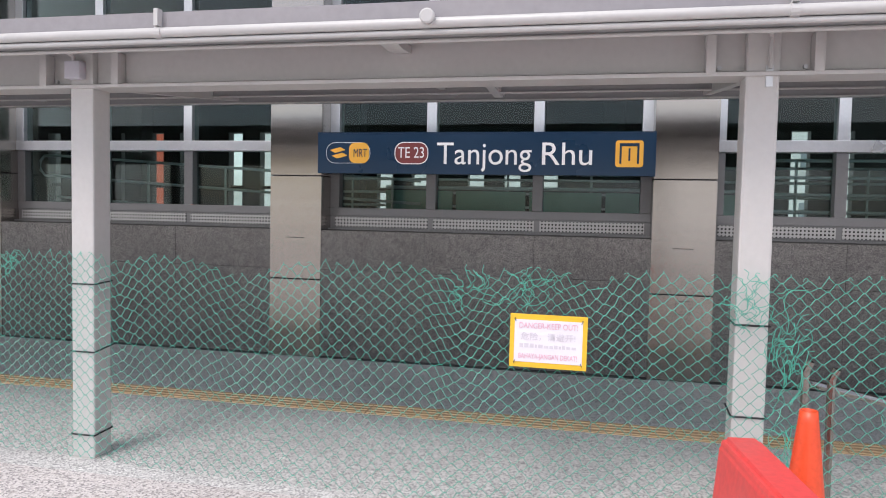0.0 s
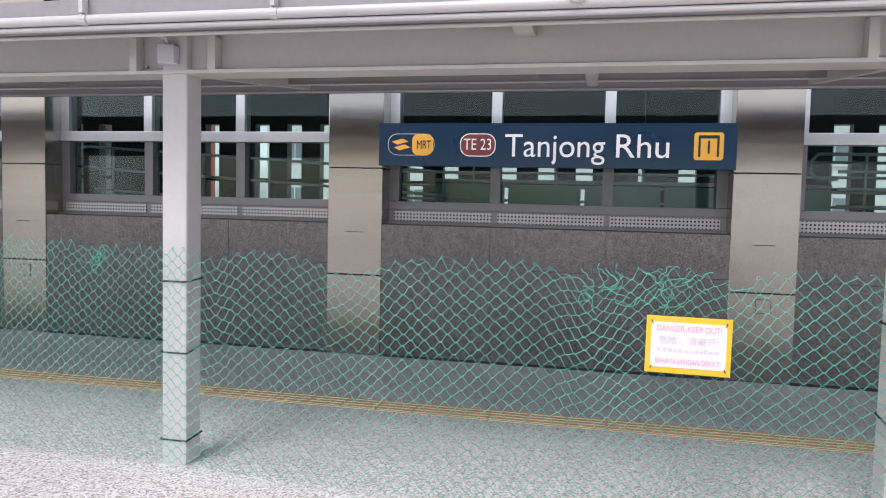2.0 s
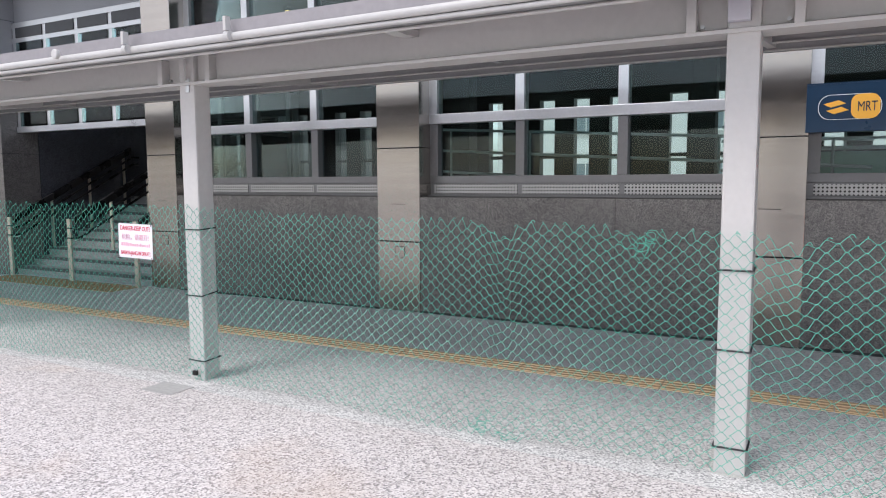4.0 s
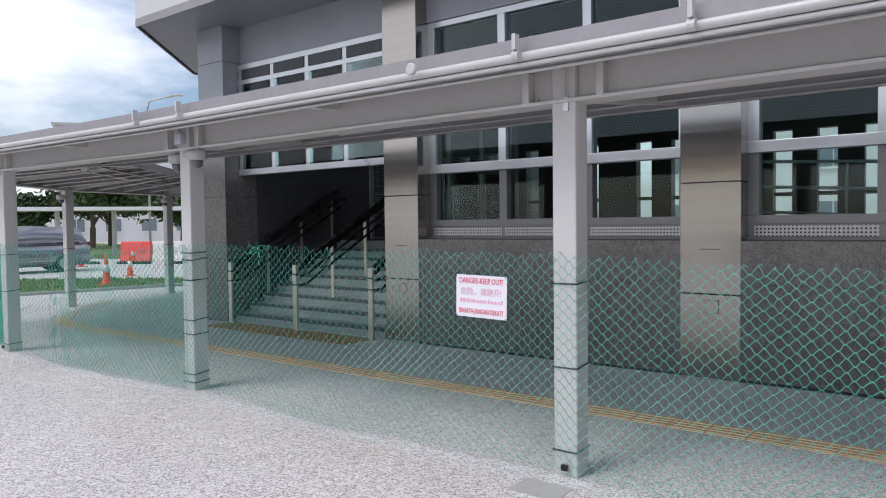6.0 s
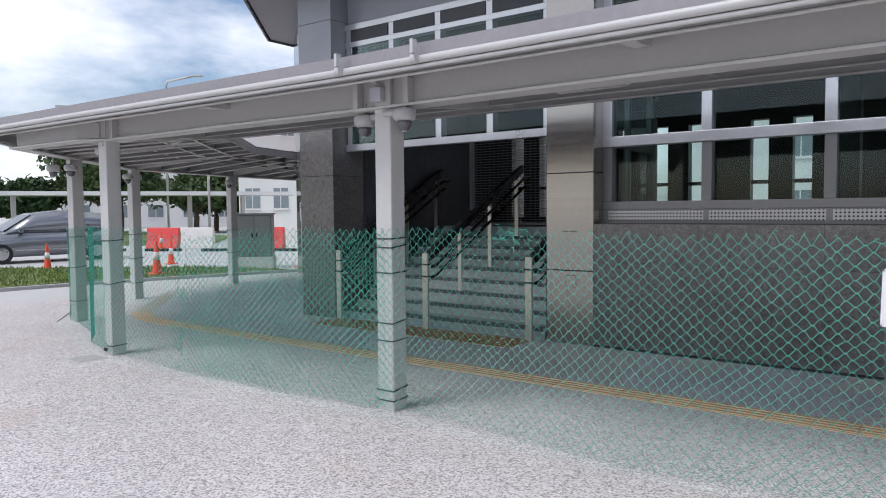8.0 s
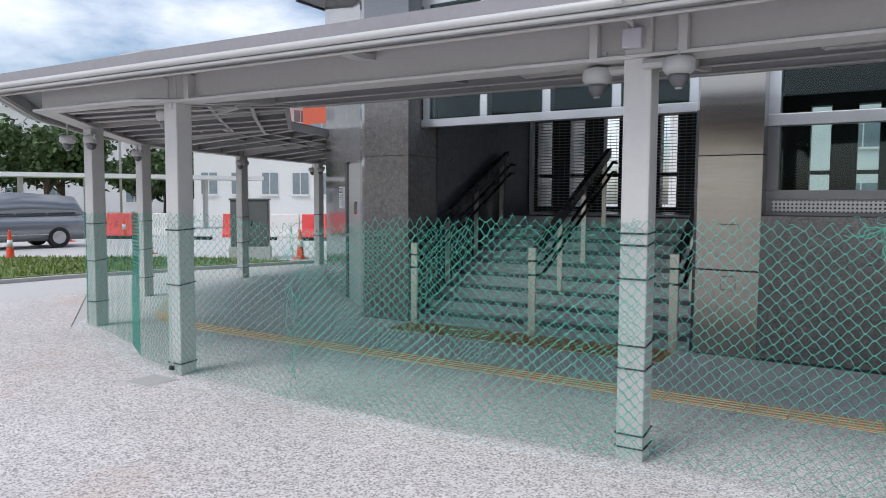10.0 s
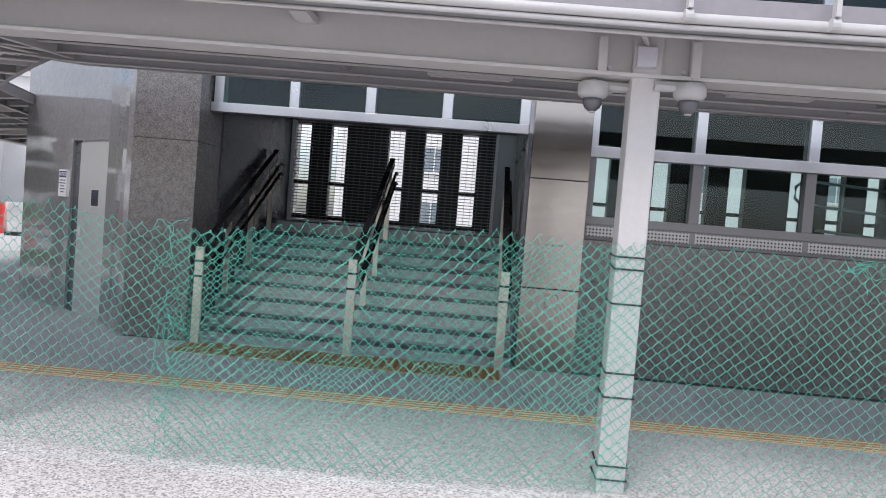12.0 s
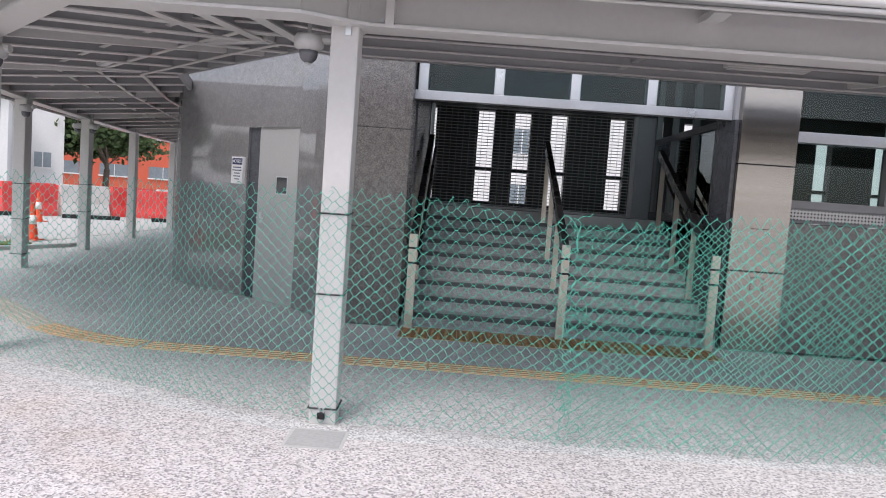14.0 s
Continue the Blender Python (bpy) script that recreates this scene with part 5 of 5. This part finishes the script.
def car(x, y, turn):
    """A grey people carrier; its nose points along +x before the turn."""
    th = thing("minivan", x, y, 0, "grey minivan parked on the road", "car")
    m = pose(x, y, 0, 0, 0, turn)

    def on(bm):
        bmesh.ops.transform(bm, matrix=m, verts=bm.verts)
        return bm

    def loft(rows, nameless=None):
        bm = B()
        rings = []
        for xx_, zz0, zz1, w0, w1 in rows:
            rings.append([bm.verts.new((xx_, s * w, z)) for s, w, z in ((-1, w0, zz0), (1, w0, zz0), (1, w0 * 1.02, (zz0 + zz1) / 2), (1, w1, zz1), (-1, w1, zz1), (-1, w0 * 1.02, (zz0 + zz1) / 2))])
        for q, s in zip(rings, rings[1:]):
            for k in range(6):
                bm.faces.new((q[k], q[(k + 1) % 6], s[(k + 1) % 6], s[k]))
        bm.faces.new(rings[0][::-1])
        bm.faces.new(rings[-1])
        bmesh.ops.recalc_face_normals(bm, faces=bm.faces)
        bmesh.ops.bevel(bm, geom=list(bm.edges), offset=0.035, segments=2, affect="EDGES")
        return bm
    part("body", on(loft([(-2.38, 0.45, 0.95, 0.80, 0.82), (-2.25, 0.25, 1.02, 0.88, 0.86), (0.9, 0.22, 1.0, 0.90, 0.86), (1.7, 0.22, 0.93, 0.90, 0.80), (2.2, 0.25, 0.80, 0.84, 0.70), (2.40, 0.35, 0.62, 0.72, 0.60)])), M_CARPAINT, th, smooth=True)
    part("cabin", on(loft([(-2.28, 0.95, 1.05, 0.80, 0.78), (-2.0, 0.95, 1.60, 0.82, 0.66), (-0.4, 0.95, 1.72, 0.83, 0.66), (0.45, 0.95, 1.62, 0.83, 0.64), (1.35, 0.93, 1.02, 0.80, 0.70)])), M_CARPAINT, th, smooth=True)
    for s in (-1, 1):
        for a, b, ta, tb in ((-1.95, -1.12, -1.80, -1.12), (-1.06, -0.22, -1.06, -0.22), (-0.16, 0.95, -0.16, 0.42)):
            bm = B()
            q = [bm.verts.new((xx_, s * w, z)) for xx_, w, z in ((a, 0.845, 1.05), (b, 0.845, 1.05), (tb, 0.715, 1.50), (ta, 0.715, 1.50))]
            q2 = [bm.verts.new(v.co - Vector((0, s * 0.03, 0))) for v in q]
            bm.faces.new(q)
            bm.faces.new(q2[::-1])
            for k in range(4):
                bm.faces.new((q[k], q2[k], q2[(k + 1) % 4], q[(k + 1) % 4]))
            bmesh.ops.recalc_face_normals(bm, faces=bm.faces)
            part("side_window", on(bm), M_CARGLASS, th)
        part("door_mirror", on(bx(0.85, s * 0.88 - 0.09, 1.0, 1.0, s * 0.88 + 0.09, 1.16, 0.03)), M_CARPAINT, th)
        part("headlight", on(bx(2.05, s * 0.62 - 0.16, 0.62, 2.30, s * 0.62 + 0.12, 0.78, 0.03)), M_WHITE, th)
        part("tail_light", on(bx(-2.40, s * 0.70 - 0.10, 0.80, -2.30, s * 0.70 + 0.10, 1.10, 0.02)), M_MAROON, th)
        part("sill_trim", on(bx(-1.1, s * 0.905 - 0.01, 0.42, 1.1, s * 0.905 + 0.01, 0.45)), M_ALU, th)
        for wx in (-1.42, 1.48):
            wm = m @ pose(wx, s * 0.80, 0.33, 90 if s < 0 else -90)
            bm = lathe(B(), [(0.19, -0.10), (0.32, -0.10), (0.33, -0.06), (0.33, 0.08), (0.31, 0.115), (0.21, 0.118), (0.20, 0.10)])
            bmesh.ops.transform(bm, matrix=wm, verts=bm.verts)
            w = part("wheel", bm, M_TYRE, th, smooth=False)
            bm = lathe(B(), [(0.205, 0.09), (0.20, 0.112), (0.17, 0.105), (0.06, 0.112), (0.0501, 0.12)], sides=20)
            for k in range(5):
                box(bm, -0.02, 0.04, 0.10, 0.02, 0.19, 0.122, 0.0, pose(0, 0, 0, 0, 0, 72 * k))
            bmesh.ops.transform(bm, matrix=wm, verts=bm.verts)
            part("rim", bm, M_ALU, w)
    bm = B()
    q = [bm.verts.new(c) for c in ((1.37, -0.68, 1.06), (1.37, 0.68, 1.06), (0.56, 0.60, 1.58), (0.56, -0.60, 1.58))]
    q2 = [bm.verts.new(v.co - Vector((0.04, 0, 0.03))) for v in q]
    bm.faces.new(q)
    bm.faces.new(q2[::-1])
    for k in range(4):
        bm.faces.new((q[k], q2[k], q2[(k + 1) % 4], q[(k + 1) % 4]))
    part("windscreen", on(bm), M_CARGLASS, th)


car(-32.1, 11.3, -97)

# low white linkway far off
lw = thing("far_linkway", -44, 24, 0, "low white covered linkway across the field", "walkway cover")
FL = [(-52, 2), (-46, 16), (-38.5, 28)]
part("roof", sweep(FL, [(-1.2, 2.55), (-1.2, 2.75), (1.2, 2.75), (1.2, 2.55)]), M_WALLW, lw)
for a, b in zip(FL, FL[1:]):
    for k in range(5):
        p = Vector(a).lerp(Vector(b), k / 5)
        part("post", bx(p.x - 0.1, p.y - 0.1, 0, p.x + 0.1, p.y + 0.1, 2.55, 0.02), M_CONC, lw)


def far_building(name, x, y, turn, w, d, h, material, label, floors, cols, ww=1.2, wh=1.1, flat_=True):
    th = thing(name, x, y, 0, label, "building")
    m = pose(x, y, 0, 0, 0, turn)
    bm = bx(-w / 2, 0, 0, w / 2, d, h)
    bmesh.ops.transform(bm, matrix=m, verts=bm.verts)
    part("wall", bm, material, th)
    bm = bx(-w / 2 - 0.3, -0.3, h, w / 2 + 0.3, d + 0.3, h + 0.35)
    bmesh.ops.transform(bm, matrix=m, verts=bm.verts)
    part("roof", bm, M_BLUEG, th)
    fh = h / floors
    for i in range(floors):
        for k in range(cols):
            cx = -w / 2 + (k + 0.5) * w / cols
            z0 = i * fh + fh * 0.35
            bm = bx(cx - ww / 2, -0.06, z0, cx + ww / 2, 0.02, z0 + wh)
            bmesh.ops.transform(bm, matrix=m, verts=bm.verts)
            wdw = part("window", bm, M_WING, th)
            bm = bx(cx - ww / 2 - 0.08, -0.14, z0 - 0.12, cx + ww / 2 + 0.08, 0.0, z0)
            bmesh.ops.transform(bm, matrix=m, verts=bm.verts)
            part("sill", bm, M_WALLW, wdw)
            bm = bx(cx - 0.03, -0.09, z0, cx + 0.03, -0.06, z0 + wh)
            bmesh.ops.transform(bm, matrix=m, verts=bm.verts)
            part("frame", bm, M_WALLW, wdw)
    return th


far_building("warehouse", -45.4, 37, 31, 13, 8, 5.4, M_WALLW, "long white panelled warehouse with glazed bays", 1, 6, 1.1, 1.5)
far_building("apartment_block", -78, 52, 60, 34, 12, 13, M_WALLW, "white apartment block beyond the trees", 4, 9, 1.6, 1.4)
far_building("apartment_block", -53, 65, 25, 26, 12, 15, M_WALLR, "orange-red building with pale window bands", 4, 6, 2.6, 1.1)
far_building("white_building", -43.2, 47, 30, 5, 6, 9, M_WALLW, "plain white building beside the works", 2, 2, 1.0, 1.0)
far_building("apartment_block", 3, 42, 0, 46, 12, 16, M_WALLW, "white apartment block behind the station", 5, 12, 1.6, 1.4)


def tree(x, y, h, seed, mat_):
    r_ = random.Random(seed)
    th = thing("tree", x, y, 0, "broad dark green tree beyond the field", "tree", "trees beyond the field")
    tr = B()
    top = Vector((x + r_.uniform(-0.3, 0.3), y, h * 0.5))
    pts = [Vector((x, y, 0)), Vector((x + 0.1, y, h * 0.25)), top]
    for k, (p, q) in enumerate(zip(pts, pts[1:])):
        tube(tr, [p, q], 0.22 - 0.06 * k, 8)
    tips = []
    for k in range(9):
        a = r_.uniform(0, 6.28)
        rr_ = h * r_.uniform(0.2, 0.45)
        e = Vector((x + rr_ * math.cos(a), y + rr_ * math.sin(a), h * r_.uniform(0.45, 0.88)))
        mid_ = pts[1].lerp(e, 0.5) + Vector((0, 0, 0.3))
        tube(tr, [pts[1] + Vector((0, 0, r_.uniform(0, 1))), mid_, e], 0.06, 5)
        tips.append(e)
    part("trunk", tr, M_BARK, th)
    verts, faces = [], []
    for e in tips + [top + Vector((0, 0, h * 0.3))]:
        for k in range(800):
            d = Vector((r_.gauss(0, 1), r_.gauss(0, 1), r_.gauss(0, 0.7)))
            p = e + d * h * 0.10
            s = r_.uniform(0.12, 0.30)
            u = Vector((r_.uniform(-1, 1), r_.uniform(-1, 1), r_.uniform(-1, 1))).normalized() * s
            v = u.cross(Vector((r_.uniform(-1, 1), r_.uniform(-1, 1), r_.uniform(-1, 1)))).normalized() * s * 0.6
            i0 = len(verts)
            verts += [tuple(p - u), tuple(p + v), tuple(p + u), tuple(p - v)]
            faces.append((i0, i0 + 1, i0 + 2, i0 + 3))
    me = bpy.data.meshes.new("crown")
    me.from_pydata(verts, [], faces)
    me.materials.append(mat_)
    ob = new("crown", me)
    ob.parent = th
    ob.matrix_parent_inverse = th.matrix_basis.inverted()


for k, (x, y, h) in enumerate(((-62, 16, 6), (-60, 22, 4), (-58, 27, 6.5), (-63, 31, 6.5), (-57, 34, 5.5), (-60, 38, 5), (-54, 38, 5), (-66, 10, 5.5), (-58, 41, 6), (-68, 4, 5), (-40, 52, 7), (-45, 54, 8))):
    tree(x, y, h, k + 3, M_LEAF if k % 2 else M_LEAF2)


def street_lamp(x, y, h):
    th = thing("street_lamp", x, y, 0, "tall pale grey street lamp with a curved arm", "street lamp")
    part("pole", tube(B(), [(x, y, 0), (x, y, h * 0.9), (x + 0.15, y + 0.1, h * 0.97), (x + 1.5, y + 1.0, h)], 0.07), M_CONC, th, smooth=True)
    part("lamp_head", moved(bx(-0.35, -0.12, -0.05, 0.35, 0.12, 0.05, 0.03), x + 1.7, y + 1.1, h, 0, 0, 35), M_CONC, th)


street_lamp(-46.5, 25.0, 9.9)
street_lamp(-40.0, 23.4, 4.0)

# ---- pieces of the floors and walls ----
# granite panels of the dado, three courses
for w, a, b in dados:
    for r, (z0, z1) in enumerate(((0.022, 0.50), (0.503, 0.985), (0.988, 1.42))):
        cuts = [a, a + (b - a) * 0.334, a + (b - a) * 0.667, b]
        for p, q in zip(cuts, cuts[1:]):
            part("stone_panel", bx(p + 0.0015, 7.70, z0, q - 0.0015, 7.95, z1, 0.002), M_GRAN, w)
# tactile guide path: ribbed tiles in a line, then off round the bend
guide = thing("tactile_path", -6, 5.85, 0, "line of tan ribbed tactile guide tiles along the walkway", "tactile paving", kind="structure")
tb = bx(-0.147, -0.147, -0.01, 0.147, 0.147, 0.003)
for k in range(4):
    box(tb, -0.142, -0.125 + k * 0.07, 0.003, 0.142, -0.085 + k * 0.07, 0.008)
pale_tile = mesh_of("tile", tb.copy(), M_TACTG)
tile = mesh_of("tile", tb, M_TACT)
x = 7.9
while x > -16.2:
    piece("tile", tile, pose(x, 5.90, 0), guide)
    x -= 0.3
p, a = Vector((-16.15, 5.90)), 180.0
while p.y < 8.2:
    a -= 7 if a > 138 else 0
    p = p + Vector((math.cos(radians(a)), math.sin(radians(a)))) * 0.3
    piece("tile", pale_tile if a < 150 else tile, pose(p.x, p.y, 0, 0, 0, a), guide)
warn = thing("warning_strip", -12.5, 7.5, 0, "band of brown warning tiles with studs at the stair foot", "tactile paving", kind="structure")
wb = bx(-0.147, -0.147, -0.01, 0.147, 0.147, 0.003)
for i in range(4):
    for k in range(4):
        box(wb, -0.12 + i * 0.07, -0.12 + k * 0.07, 0.003, -0.09 + i * 0.07, -0.09 + k * 0.07, 0.008)
wt = mesh_of("tile", wb, M_WARN)
for i in range(11):
    for y in (7.50, 7.20):
        piece("tile", wt, pose(-14.07 + i * 0.3, y, 0), warn)
